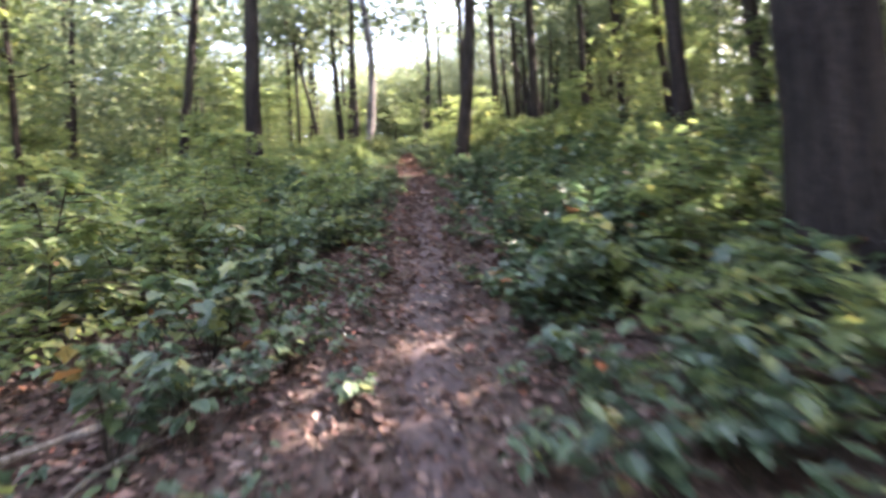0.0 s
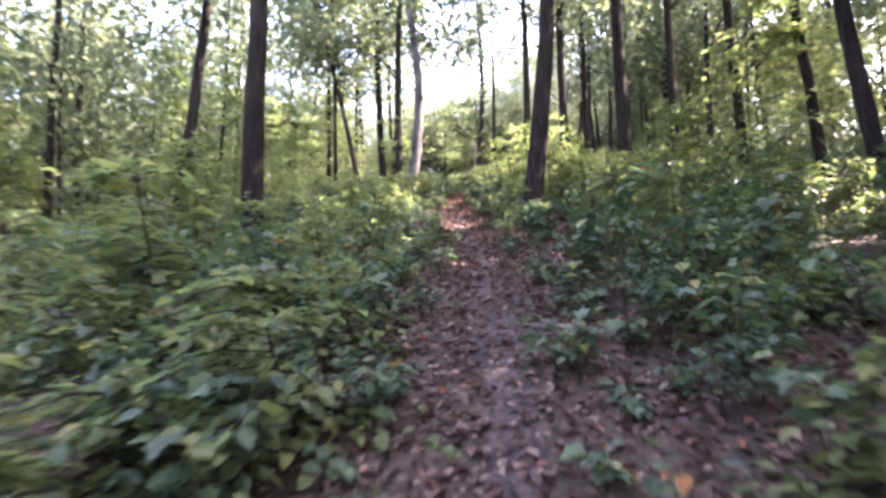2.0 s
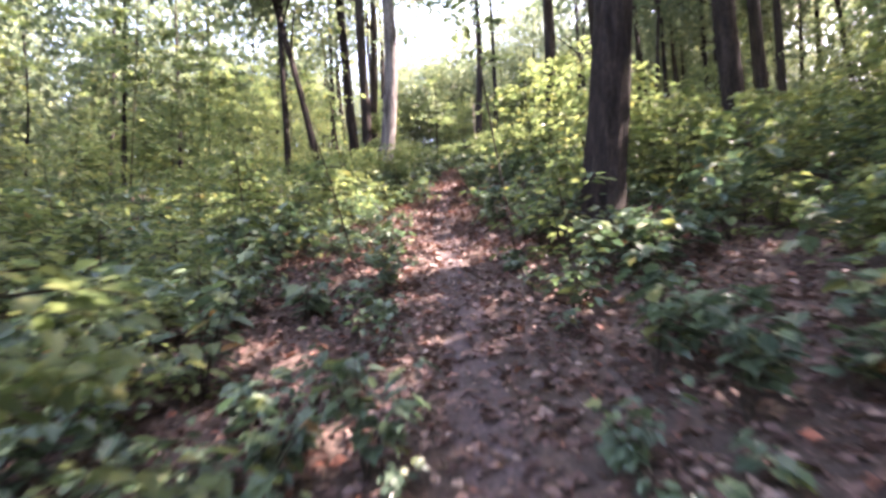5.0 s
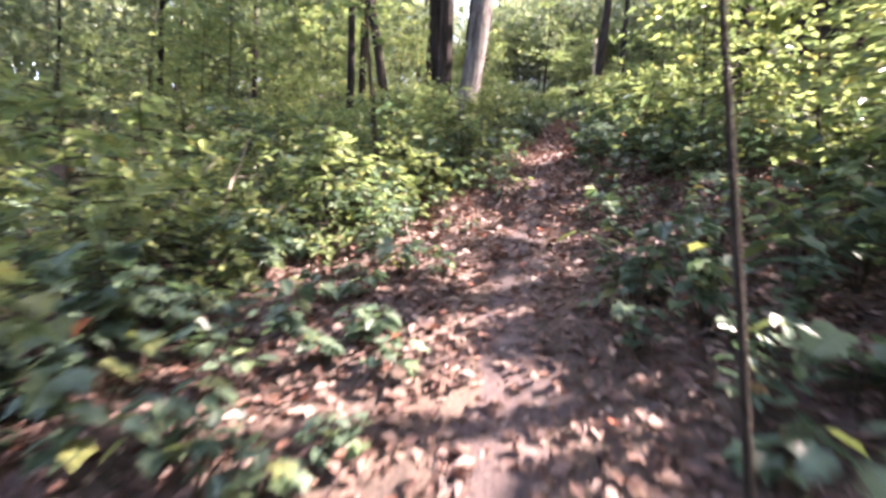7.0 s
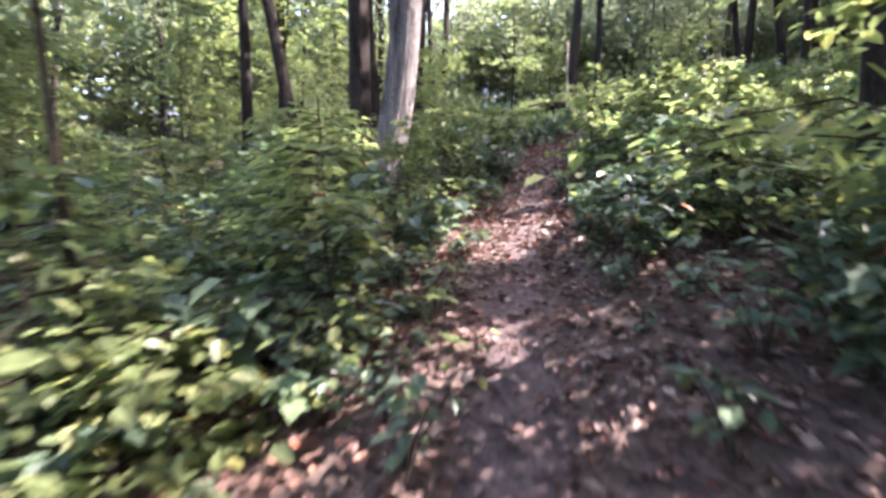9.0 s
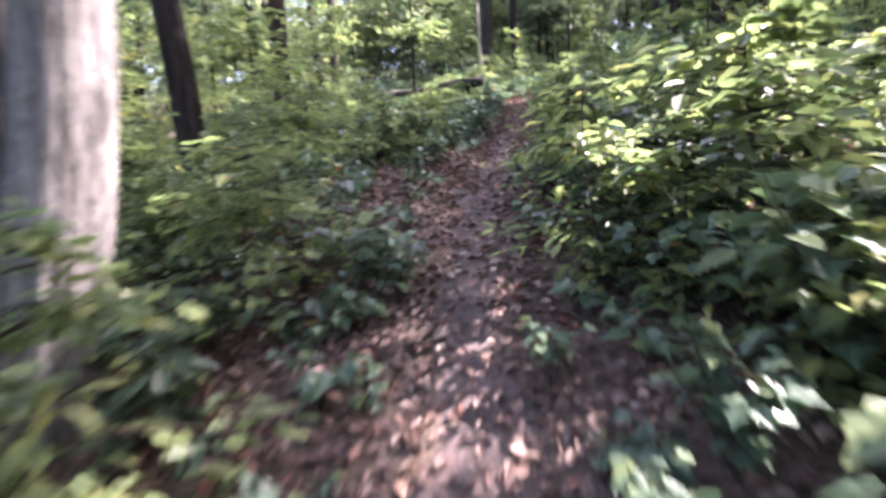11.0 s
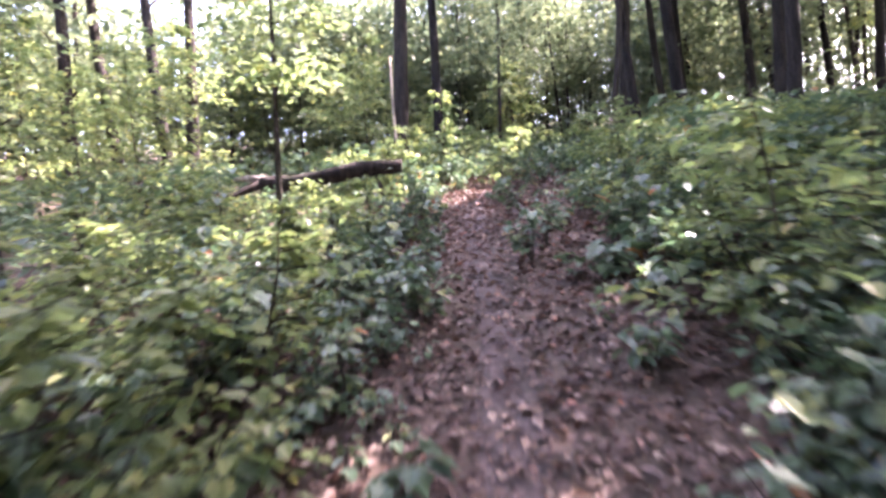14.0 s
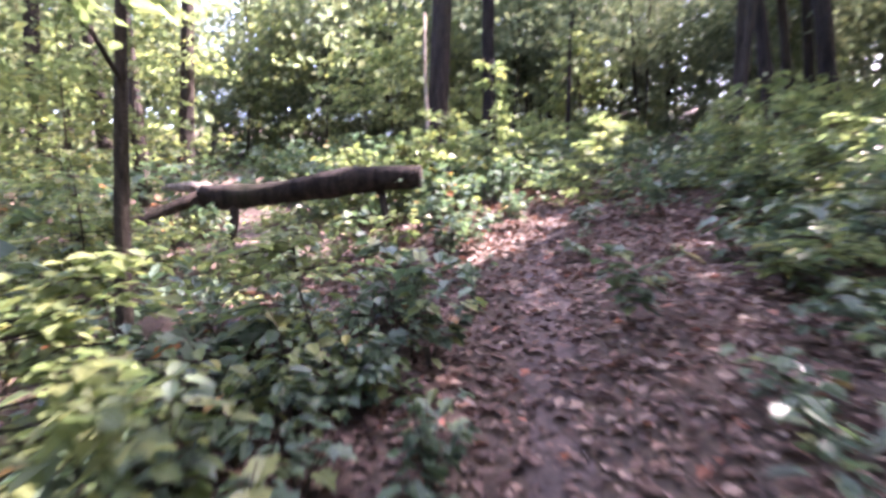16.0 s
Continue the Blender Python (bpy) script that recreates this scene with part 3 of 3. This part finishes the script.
sapling(-1.9, 21.9, "thin dark sapling with sparse leaves", sapling_meshes(91, 4.5, 0.9, 12, 16, 0.11, -0.12, 0.4, 0.035))
sapling(-0.7, 16.1, "thin bent sapling with few leaves", sapling_meshes(92, 1.6, 0.5, 6, 10, 0.10, -0.35, 0.5, 0.012))
young = sapling(-0.05, 38.4, "straight young tree with a flat spray of bright leaves", sapling_meshes(93, 5.5, 1.6, 20, 24, 0.13, 0.0, 0.55, 0.06))
bough = np.array([(0, 0, 1.85), (0.08, -0.5, 2.0), (0.18, -1.0, 2.05), (0.26, -1.6, 1.98)])
child("bough", mesh_from("bough", *tube(bough, (0.018, 0.013, 0.009, 0.004), 6), TWIG, True), young)
g = np.random.default_rng(94)
p = np.column_stack([g.normal(0.25, 0.36, 150), g.normal(-1.35, 0.36, 150), g.normal(2.02, 0.06, 150)])
tagged(child("leaf_spray", mesh_from("leaf_spray", *scatter(OVAL, p, turns(g.uniform(0, 6.3, 150), g.normal(-0.1, 0.2, 150), g.normal(0, 0.25, 150)), g.uniform(0.1, 0.17, 150)), MID_LEAF), young, "flat spray of bright leaves"), kind="stuff")
sapling(2.0, 43.2, "bright leafy shrub in full sun beside the trail", sapling_meshes(98, 1.3, 0.9, 30, 22, 0.12, 0.0, 0.1, 0.02))
sapling(2.6, 44.6, "bright leafy shrub in full sun beside the trail", sapling_meshes(99, 1.7, 1.0, 34, 22, 0.12, 0.0, 0.1, 0.02))
sapling(1.0, 43.1, "bright leafy shrub behind the fallen log", sapling_meshes(100, 1.3, 1.0, 30, 22, 0.12, 0.0, 0.1, 0.02))
sapling(2.6, 18.7, "leafy yellow-green shrub in a patch of sun", sapling_meshes(94, 1.9, 1.3, 40, 24, 0.12, 0.0, 0.2, 0.02))
sapling(3.4, 20.4, "leafy yellow-green shrub in a patch of sun", sapling_meshes(95, 2.3, 1.4, 40, 24, 0.12, 0.0, 0.2, 0.02))
sapling(2.05, 22.5, "leafy yellow-green shrub overhanging the bank", sapling_meshes(102, 2.5, 1.5, 44, 24, 0.13, 0.0, 0.25, 0.025))
sapling(3.0, 21.6, "leafy yellow-green shrub overhanging the bank", sapling_meshes(103, 2.9, 1.5, 44, 24, 0.13, 0.0, 0.25, 0.025))
sapling(2.0, 27.2, "broad-leaved shrub at the trail's edge", sapling_meshes(96, 1.5, 1.0, 26, 22, 0.13, 0.0, 0.2, 0.02))
sapling(2.9, 29.2, "broad-leaved shrub at the trail's edge", sapling_meshes(97, 2.2, 1.3, 36, 24, 0.12, 0.0, 0.2, 0.02))
g = np.random.default_rng(33)
made = 0
for _ in range(6000):
    x, y = g.uniform(-30, 34), g.uniform(-3, 82)
    d = abs(x - trail_x(y))
    k = int(g.integers(0, 5))
    if d < 1.7 or (d < 3.6 and k != 3) or (d > 3.6 and k == 3 and g.random() < 0.5) or g.random() < d / 50 or any((x - a) ** 2 + (y - b) ** 2 < 0.7 for a, b in spots):
        continue
    if y < 16 and ((k in (2, 4) and -7 < x < 0) or (k != 3 and 0 < x < 5.5)):
        continue
    if not clear_of_gaps(x, y, 1.6, (4.4, 3.2, 5.8, 1.7, 6.8)[k], 1.2) or (y > 36 and x > trail_x(y) + 3.5 and g.random() < 0.6):
        continue
    spots.append((x, y))
    sapling(x, y, "young understorey sapling with flat sprays of green leaves", SAPLINGS[k], g.uniform(0, 360), g.uniform(0.7, 1.2) if k != 3 or d > 3 else g.uniform(0.45, 0.85), "understorey saplings")
    made += 1
    if made >= 275:
        break

# bushy seedlings, knee to chest high, in flat layered sprays on both sides of the trail
BUSHY = [sapling_meshes(170 + k, h, r, n, per, leaf, lean, 0.12, 0.011) for k, (h, r, n, per, leaf, lean) in enumerate((
    (0.75, 0.62, 20, 17, 0.095, 0.08), (1.0, 0.70, 24, 18, 0.10, -0.1), (1.3, 0.78, 28, 19, 0.10, 0.06), (1.6, 0.85, 32, 19, 0.105, -0.05), (0.55, 0.5, 16, 15, 0.105, 0.1)))]


def brush_edge(y, side):
    """How near to the trail the bushy seedlings come."""
    if side < 0:
        return float(np.interp(y, (-3, 3, 5, 12, 14, 19, 21, 26, 28, 31, 33, 44), (2.8, 2.6, 1.2, 1.2, 1.9, 1.9, 1.2, 1.3, 2.3, 2.2, 1.0, 1.1)))
    return float(np.interp(y, (-3, 10, 13, 22, 24, 33, 36, 44), (1.1, 1.2, 2.4, 2.3, 1.2, 1.1, 1.9, 1.9)))


g = np.random.default_rng(61)
made, near, rest = 0, [], []
for _ in range(9000):
    y, side = g.uniform(-2, 52), (-1 if g.random() < 0.52 else 1)
    edge = brush_edge(y, side)
    out = g.gamma(1.6, 1.5)
    x = float(trail_x(y)) + side * (edge + out)
    tall = g.random() < min(0.15 + 0.3 * out, 0.85) * (1.0 if y > 18 else 0.6)
    k = int(g.integers(1, 4)) if tall else int(g.choice((0, 0, 1, 4)))
    if out > 8 or any((x - a) ** 2 + (y - b) ** 2 < 0.35 for a, b in near[-400:]) or any((x - a) ** 2 + (y - b) ** 2 < 0.2 for a, b in spots):
        continue
    if -1.2 < x < float(trail_x(y)) + 0.4 and 38.2 < y < 42.9:
        continue
    if k in (2, 3) and not clear_of_gaps(x, y, 0.9, 1.6, 0.5):
        continue
    near.append((x, y))
    q = pose(x, y, float(ground(x, y)), 0, 0, g.uniform(0, 360)) @ Matrix.Scale(g.uniform(0.75, 1.15), 4)
    if out < 1.9 and made < 290:
        shrub = new("shrub")
        shrub.matrix_basis = q
        child("stem", BUSHY[k][0], shrub)
        tagged(child("foliage", BUSHY[k][1], shrub), kind="stuff")
        tagged(shrub, "bushy young shrub with flat layered sprays of green leaves", "shrub", "shrubs beside the trail")
        made += 1
    else:
        rest.append((k, np.array(q)))
    if len(near) >= 620:
        break


thicket = tagged(new("thicket"), "thicket of bushy green shrubs farther from the trail", "shrubs", kind="stuff")
for part_name, n, mat in (("stems", 0, TWIG), ("leaves", 1, MID_LEAF)):
    child(part_name, mesh_from(part_name, *joined([placed(BUSHY[k][n], m) for k, m in rest]), mat), thicket)

for x, y, k, turn in ((-1.2, 25.9, 2, 20), (-2.2, 26.0, 3, 140), (-1.0, 27.6, 2, 250), (-2.9, 26.4, 2, 75), (-0.9, 28.4, 3, 10), (1.2, 16.0, 1, 30), (1.2, 27.6, 2, 45), (3.6, 43.9, 3, 20), (4.3, 44.9, 3, 110), (3.1, 45.9, 2, 220), (5.0, 46.0, 3, 330), (4.0, 46.8, 3, 75), (3.0, 47.2, 3, 160), (4.5, 42.4, 1, 45), (-0.3, 40.6, 4, 15), (0.5, 40.9, 0, 95), (1.2, 40.5, 4, 170), (-0.9, 41.1, 0, 290), (0.1, 40.0, 4, 220), (1.7, 40.9, 4, 60), (5.3, 43.6, 2, 260), (-1.0, 22.6, 2, 100), (-1.4, 23.6, 3, 320), (-1.9, 24.6, 2, 60), (1.7, 24.2, 2, 310), (2.1, 25.4, 3, 160)):
    sapling(x, y, "leafy green shrub growing close beside the trail", BUSHY[k], turn)

# ---- low plants ----
def low_plant(seed, height, leaves, size, leaf):
    """Stems and leaves of one low plant, as arrays."""
    g = np.random.default_rng(seed)
    stems, at, yaw, pitch = [], [], [], []
    count = max(2, leaves // 7)
    for k in range(count):
        a, out = g.uniform(0, 6.283), g.uniform(0.1, 0.55) * height
        t = np.linspace(0, 1, 5)
        pts = np.column_stack([np.cos(a) * out * t ** 1.5, np.sin(a) * out * t ** 1.5, height * g.uniform(0.6, 1.1) * t - 0.03])
        stems.append(tube(pts[::2], (0.006, 0.004, 0.002), 3))
        for j in range(leaves // count):
            u = g.uniform(0.4, 1.0)
            p = np.array([np.interp(u, t, pts[:, n]) for n in range(3)])
            b = g.uniform(0, 6.283)
            at.append(p + np.array([math.cos(b), math.sin(b), 0.1]) * size * 0.35)
            yaw.append(b)
            pitch.append(g.normal(-0.12, 0.22))
    n = len(at)
    return grafted(stems[0], stems[1:]), np.array(at), turns(np.array(yaw), np.array(pitch), g.normal(0, 0.22, n)), g.uniform(0.65, 1.25, n) * size


def spread_of(n, lo, hi, near, g, ylo=-2.5, yhi=50.0):
    """Places beside the trail, thinning away from it."""
    y = g.uniform(ylo, yhi, n)
    d = near + g.gamma(1.5, lo * 1.5 + 0.5, n)
    d = np.where(d > hi, g.uniform(near, hi, n), d)
    x = trail_x(y) + d * np.where(g.random(n) < 0.5, -1, 1)
    return x, y


VARIANTS = [low_plant(110 + k, h, n, s, leaf) for k, (h, n, s, leaf) in enumerate((
    (0.32, 21, 0.11, LOBED), (0.45, 28, 0.12, OVAL), (0.6, 42, 0.13, LOBED), (0.25, 14, 0.10, OVAL), (0.75, 56, 0.13, OVAL), (0.4, 21, 0.15, LOBED), (0.55, 35, 0.10, OVAL), (0.9, 70, 0.14, LOBED)))]
SHAPES = [LOBED, OVAL, LOBED, OVAL, OVAL, LOBED, OVAL, LOBED]


def cover(x, y):
    """How thickly plants stand beside the trail: close along its foot, thin where dry leaves lie deep."""
    d = x - trail_x(y)
    a = np.abs(d)
    lower = np.where(a < 0.36, 0.0, np.where((d < 0) & (a < 2.8) & (y < 4.5), 0.42, 0.6))
    middle = np.where(d > 0, np.where(a < 2.6, 0.3, 0.85), np.where(a < 1.7, np.where((y > 14) & (y < 18.8), 0.22, 0.6), 0.9))
    upper = np.where(d > 0, np.where(a < 0.8, 0.25, 0.95), np.where(a < 2.3, 0.32, 0.9))
    top = np.where(d > 0, np.where(a < 1.7, np.where(a < 0.7, 0.12, 0.42), 0.9), np.where(a < 0.5, 0.2, 0.95))
    c = np.where(y < 11, lower, np.where(y < 23.5, middle, np.where(y < 33, upper, top)))
    log_side = (x > -1.2) & (d < 0.4) & (y > 38.8) & (y < 42.4)
    return np.where(log_side, 0.3 * c, c)


def undergrowth(name, n, lo, hi, near, seed, label, yhi=52.0, kinds=(0, 0, 1, 2, 3, 3, 4, 5, 5, 6, 7), stemmed=True, bulk=1.0):
    g = np.random.default_rng(seed)
    x, y = spread_of(n, lo, hi, near, g, -2.5, yhi)
    thin = 0.5 + 0.5 * np.sin(0.8 * x + 1.7) * np.sin(0.55 * y + 0.6 * np.sin(x))
    keep = g.random(n) < (0.5 + 0.7 * thin if stemmed else 0.85) * cover(x, y)
    parts_leaf, parts_stem = [], []
    for px, py in zip(x[keep], y[keep]):
        k = int(g.choice(list(kinds)))
        stem, at, turn, size = VARIANTS[k]
        q = turns(np.array([g.uniform(0, 6.283)]), np.zeros(1), np.zeros(1))[0]
        s = g.uniform(0.7, 1.25) * bulk * min(1.0, 0.5 + 0.3 * abs(px - float(trail_x(py))))
        base = np.array([px, py, float(ground(px, py))])
        parts_leaf.append(scatter((SHAPES[k] if abs(px - float(trail_x(py))) < 2.4 else OVAL) if stemmed else DIAMOND, (at * s) @ q.T + base, q @ turn, size * s))
        if abs(px - float(trail_x(py))) < 2.6:
            parts_stem.append(((stem[0] * s) @ q.T + base, stem[1]))
    root = new(name)
    tagged(root, label, "undergrowth", kind="stuff")
    child("leaves", mesh_from("leaves", *joined(parts_leaf), LOW_LEAF), root)
    if stemmed and parts_stem:
        child("stems", mesh_from("stems", *joined(parts_stem), TWIG), root)


undergrowth("undergrowth", 5000, 0.55, 8.0, 0.36, 5, "dense low green broad-leaved plants covering the forest floor")
undergrowth("far_undergrowth", 3900, 5.0, 30.0, 2.6, 6, "low green plants deeper in the wood", 80.0, (1, 4, 6, 4), False, 1.5)

# plants along the trail, leaf by leaf
LEAF_MESH = {"oval": mesh_from("leaf", *OVAL, LOW_LEAF_ONE), "lobed": mesh_from("leaf", *LOBED, LOW_LEAF_ONE)}
STEM_MESH = [mesh_from("stem", *v[0], TWIG) for v in VARIANTS]


def trail_plant(x, y, k, turn, size):
    root = new("seedling")
    root.matrix_basis = pose(x, y, float(ground(x, y)), 0, 0, turn) @ Matrix.Scale(size, 4)
    stem, at, turn3, sizes = VARIANTS[k]
    child("stem", STEM_MESH[k], root)
    for p, q, z in zip(at, turn3, sizes):
        child("leaf", LEAF_MESH["lobed" if k in (0, 2, 5, 7) else "oval"], root, "", Matrix.LocRotScale(Vector(p), Matrix(q.tolist()).to_quaternion(), (float(z),) * 3))
    return tagged(root, "low broad-leaved green seedling growing from the leaf litter", "seedling", "seedlings along the trail")


g = np.random.default_rng(17)
for k in range(100):
    y = -1.2 + k * 0.43 + g.uniform(-0.12, 0.12)
    side = -1 if g.random() < 0.55 else 1
    d = 0.36 + g.gamma(1.4, 0.42)
    if g.random() > cover(float(trail_x(y)) + side * d, y) + 0.25:
        side = -side
    kind = int(g.choice((0, 0, 3, 3, 5, 1, 6)))
    trail_plant(float(trail_x(y)) + side * d, y, kind, g.uniform(0, 360), g.uniform(0.55, 1.0))

for x, y, k, size in ((0.5, 36.6, 7, 0.6), (0.25, 36.9, 5, 1.0), (0.75, 36.9, 2, 0.7), (0.35, 36.3, 0, 1.1), (1.5, 15.2, 7, 0.7), (1.75, 15.0, 2, 0.9), (1.45, 14.9, 5, 0.9), (-1.3, 19.8, 4, 0.8), (-1.6, 20.2, 4, 0.9), (-1.1, 20.2, 6, 0.9)):
    trail_plant(x, y, k, 40 * x + 70 * y, size)

# ---- fallen leaves ----
g = np.random.default_rng(9)
n = 150000
y = g.uniform(-2, 50, n)
x = trail_x(y) + np.where(g.random(n) < 0.75, g.uniform(-2.9, 2.9, n), g.normal(0, 4.0, n))
d = np.abs(x - trail_x(y))
keep = (d > 0.14) | (g.random(n) < 0.8)
x, y = x[keep], y[keep]
p = np.column_stack([x, y, ground(x, y) + g.uniform(0.012, 0.035, len(x))])
q = turns(g.uniform(0, 6.283, len(x)), g.normal(0, 0.3, len(x)), g.normal(0, 0.35, len(x)))
v, f = scatter(DIAMOND, p, q, g.uniform(0.045, 0.105, len(x)))
tagged(new("leaf_litter", mesh_from("leaf_litter", v, f, DRY_LEAF)), "brown and tan dry leaves strewn over the floor", "fallen leaves", kind="stuff")

# ---- the fallen log ----
snag = tagged(new("dead_stem"), "thin pale dead stem standing bare beside the upper trail", "dead stem")
sz = float(ground(2.5, 45.6))
child("stem", mesh_from("stem", *tube([(2.5 + 0.02 * math.sin(k), 45.6, sz - 0.1 + 0.55 * k) for k in range(8)], np.linspace(0.05, 0.025, 8), 8, 0.05, 4), GREY_WOOD, True), snag)
sapling(3.55, 43.9, "slender sapling with a few bright leaves", sapling_meshes(101, 2.4, 0.5, 8, 10, 0.14, 0.0, 0.7, 0.012))
stick = tagged(new("fallen_branch"), "pale bare fallen branch lying on the forest floor", "branch")
bx, by = np.array([0.25, 0.42, 0.6, 0.78, 0.98]), np.array([9.2, 8.98, 8.8, 8.55, 8.35])
child("limb", mesh_from("limb", *tube(np.column_stack([bx, by, ground(bx, by) + 0.05]), (0.012, 0.018, 0.022, 0.024, 0.026), 8, 0.06, 3), GREY_WOOD, True), stick)
def branch(x, y, length, heading, diameter, label, rise_to=0.06, seed=0, wood=GREY_WOOD, twigs=3):
    """A fallen or leaning bare branch from a foot on the floor, with side twigs."""
    g = np.random.default_rng(seed)
    t = np.linspace(0, 1, 9)
    a = radians(heading)
    bx = x + length * t * math.cos(a) + np.cumsum(g.normal(0, 0.016, 9)) * length
    by = y + length * t * math.sin(a) + np.cumsum(g.normal(0, 0.016, 9)) * length
    bz = ground(bx, by) + 0.5 * diameter + rise_to * t
    pts = np.column_stack([bx, by, bz])
    root = tagged(new("fallen_branch"), label, "branch")
    child("limb", mesh_from("limb", *tube(pts, np.linspace(0.5, 0.2, 9) * diameter, 8, 0.06, seed), wood, True), root)
    for k in range(twigs):
        p = pts[int(g.integers(2, 8))]
        b = a + g.choice((-1, 1)) * g.uniform(0.5, 1.0)
        l = length * g.uniform(0.15, 0.35)
        tw = np.array([p + np.array([math.cos(b), math.sin(b), 0.25]) * l * u for u in (0, 0.35, 0.7, 1.0)])
        tw[2] += g.normal(0, 0.02, 3)
        child("twig", mesh_from("twig", *tube(tw, np.linspace(0.24, 0.08, 4) * diameter, 5), wood, True), root)


branch(-2.9, 2.5, 1.9, 38, 0.05, "pale fallen branch with side twigs on dead leaves", 0.15, 1, twigs=5)
branch(-2.2, 2.2, 1.4, 62, 0.035, "thin fallen branch lying among seedlings", 0.1, 2, twigs=4)
branch(-2.4, 3.6, 1.2, 20, 0.03, "thin fallen branch lying among seedlings", 0.12, 3)
branch(-2.6, 19.1, 1.1, 100, 0.035, "pale bare stick leaning out of the low plants", 1.1, 4, twigs=2)
branch(-3.4, 18.6, 1.3, 60, 0.03, "pale bare stick leaning out of the low plants", 0.9, 5, twigs=2)
branch(-1.0, 19.9, 0.4, 120, 0.02, "pale dead twig with forked tips", 0.4, 6, twigs=4)
branch(-4.2, 20.4, 1.9, 12, 0.04, "pale fallen branch lying across low plants", 0.35, 7)
branch(1.5, 20.2, 1.3, 150, 0.03, "thin dead branch on the leafy bank", 0.1, 8, DEAD_WOOD)
branch(-1.5, 29.2, 1.5, 140, 0.035, "thin dead branch lying in the leaf litter", 0.2, 9, DEAD_WOOD)
branch(-1.9, 29.8, 1.1, 75, 0.025, "thin dead branch lying in the leaf litter", 0.3, 10, DEAD_WOOD)
branch(2.2, 23.4, 1.2, 120, 0.03, "thin dead branch on the leafy bank", 0.3, 11)
branch(-1.2, 37.6, 1.6, 165, 0.04, "dead fallen branch below the log", 0.1, 12, DEAD_WOOD)
branch(0.3, 38.0, 0.8, 30, 0.025, "short pale stick among seedlings", 0.1, 13)
stump = tagged(new("tree_stump"), "small dark broken stump among low plants", "stump")
sx, sy = -2.0, 33.5
child("stump_trunk", mesh_from("stump_trunk", *tube([(sx, sy, float(ground(sx, sy)) + z) for z in (-0.1, 0.1, 0.3, 0.5, 0.62)], (0.11, 0.085, 0.075, 0.07, 0.03), 14, 0.12, 21), DEAD_WOOD, True), stump)
child("splinter", mesh_from("splinter", *tube([(sx + 0.04, sy, float(ground(sx, sy)) + z) for z in (0.45, 0.6, 0.75)], (0.03, 0.022, 0.004), 6, 0.1, 22), DEAD_WOOD, True), stump)
log = tagged(new("fallen_log"), "dark rotting fallen log lying among green plants beside the trail", "log")
log.location = (0.65, 41.65, 0)
t = np.linspace(-1, 1, 16)
pts = np.column_stack([1.42 * t, -0.3 * t, 11.12 + 0.06 * np.sin(2.5 * t) + 0.03 * t])
child("log_trunk", mesh_from("log_trunk", *tube(pts, 0.165 + 0.018 * np.sin(5 * t) - 0.02 * (t < -0.8), 20, 0.09, 5), DEAD_WOOD, True), log)
child("broken_limb", mesh_from("broken_limb", *tube(((-1.3, 0.25, 11.1), (-1.7, 0.2, 10.95), (-2.2, 0.0, 10.7), (-2.7, -0.2, 10.45)), (0.10, 0.08, 0.06, 0.03), 8, 0.08, 6), DEAD_WOOD, True), log)
child("broken_limb", mesh_from("broken_limb", *tube(((-1.35, 0.3, 11.15), (-1.7, 0.4, 11.2), (-2.0, 0.45, 11.2)), (0.09, 0.07, 0.04), 8, 0.08, 7), GREY_WOOD, True), log)
child("support_limb", mesh_from("support_limb", *tube(((0.9, -0.1, 11.05), (0.95, -0.3, 10.8), (1.0, -0.45, 10.5)), (0.06, 0.05, 0.04), 7, 0.05, 8), DEAD_WOOD, True), log)
child("support_limb", mesh_from("support_limb", *tube(((-1.0, 0.2, 11.05), (-1.0, 0.1, 10.7), (-1.05, 0.0, 10.2)), (0.07, 0.06, 0.05), 7, 0.05, 9), DEAD_WOOD, True), log)
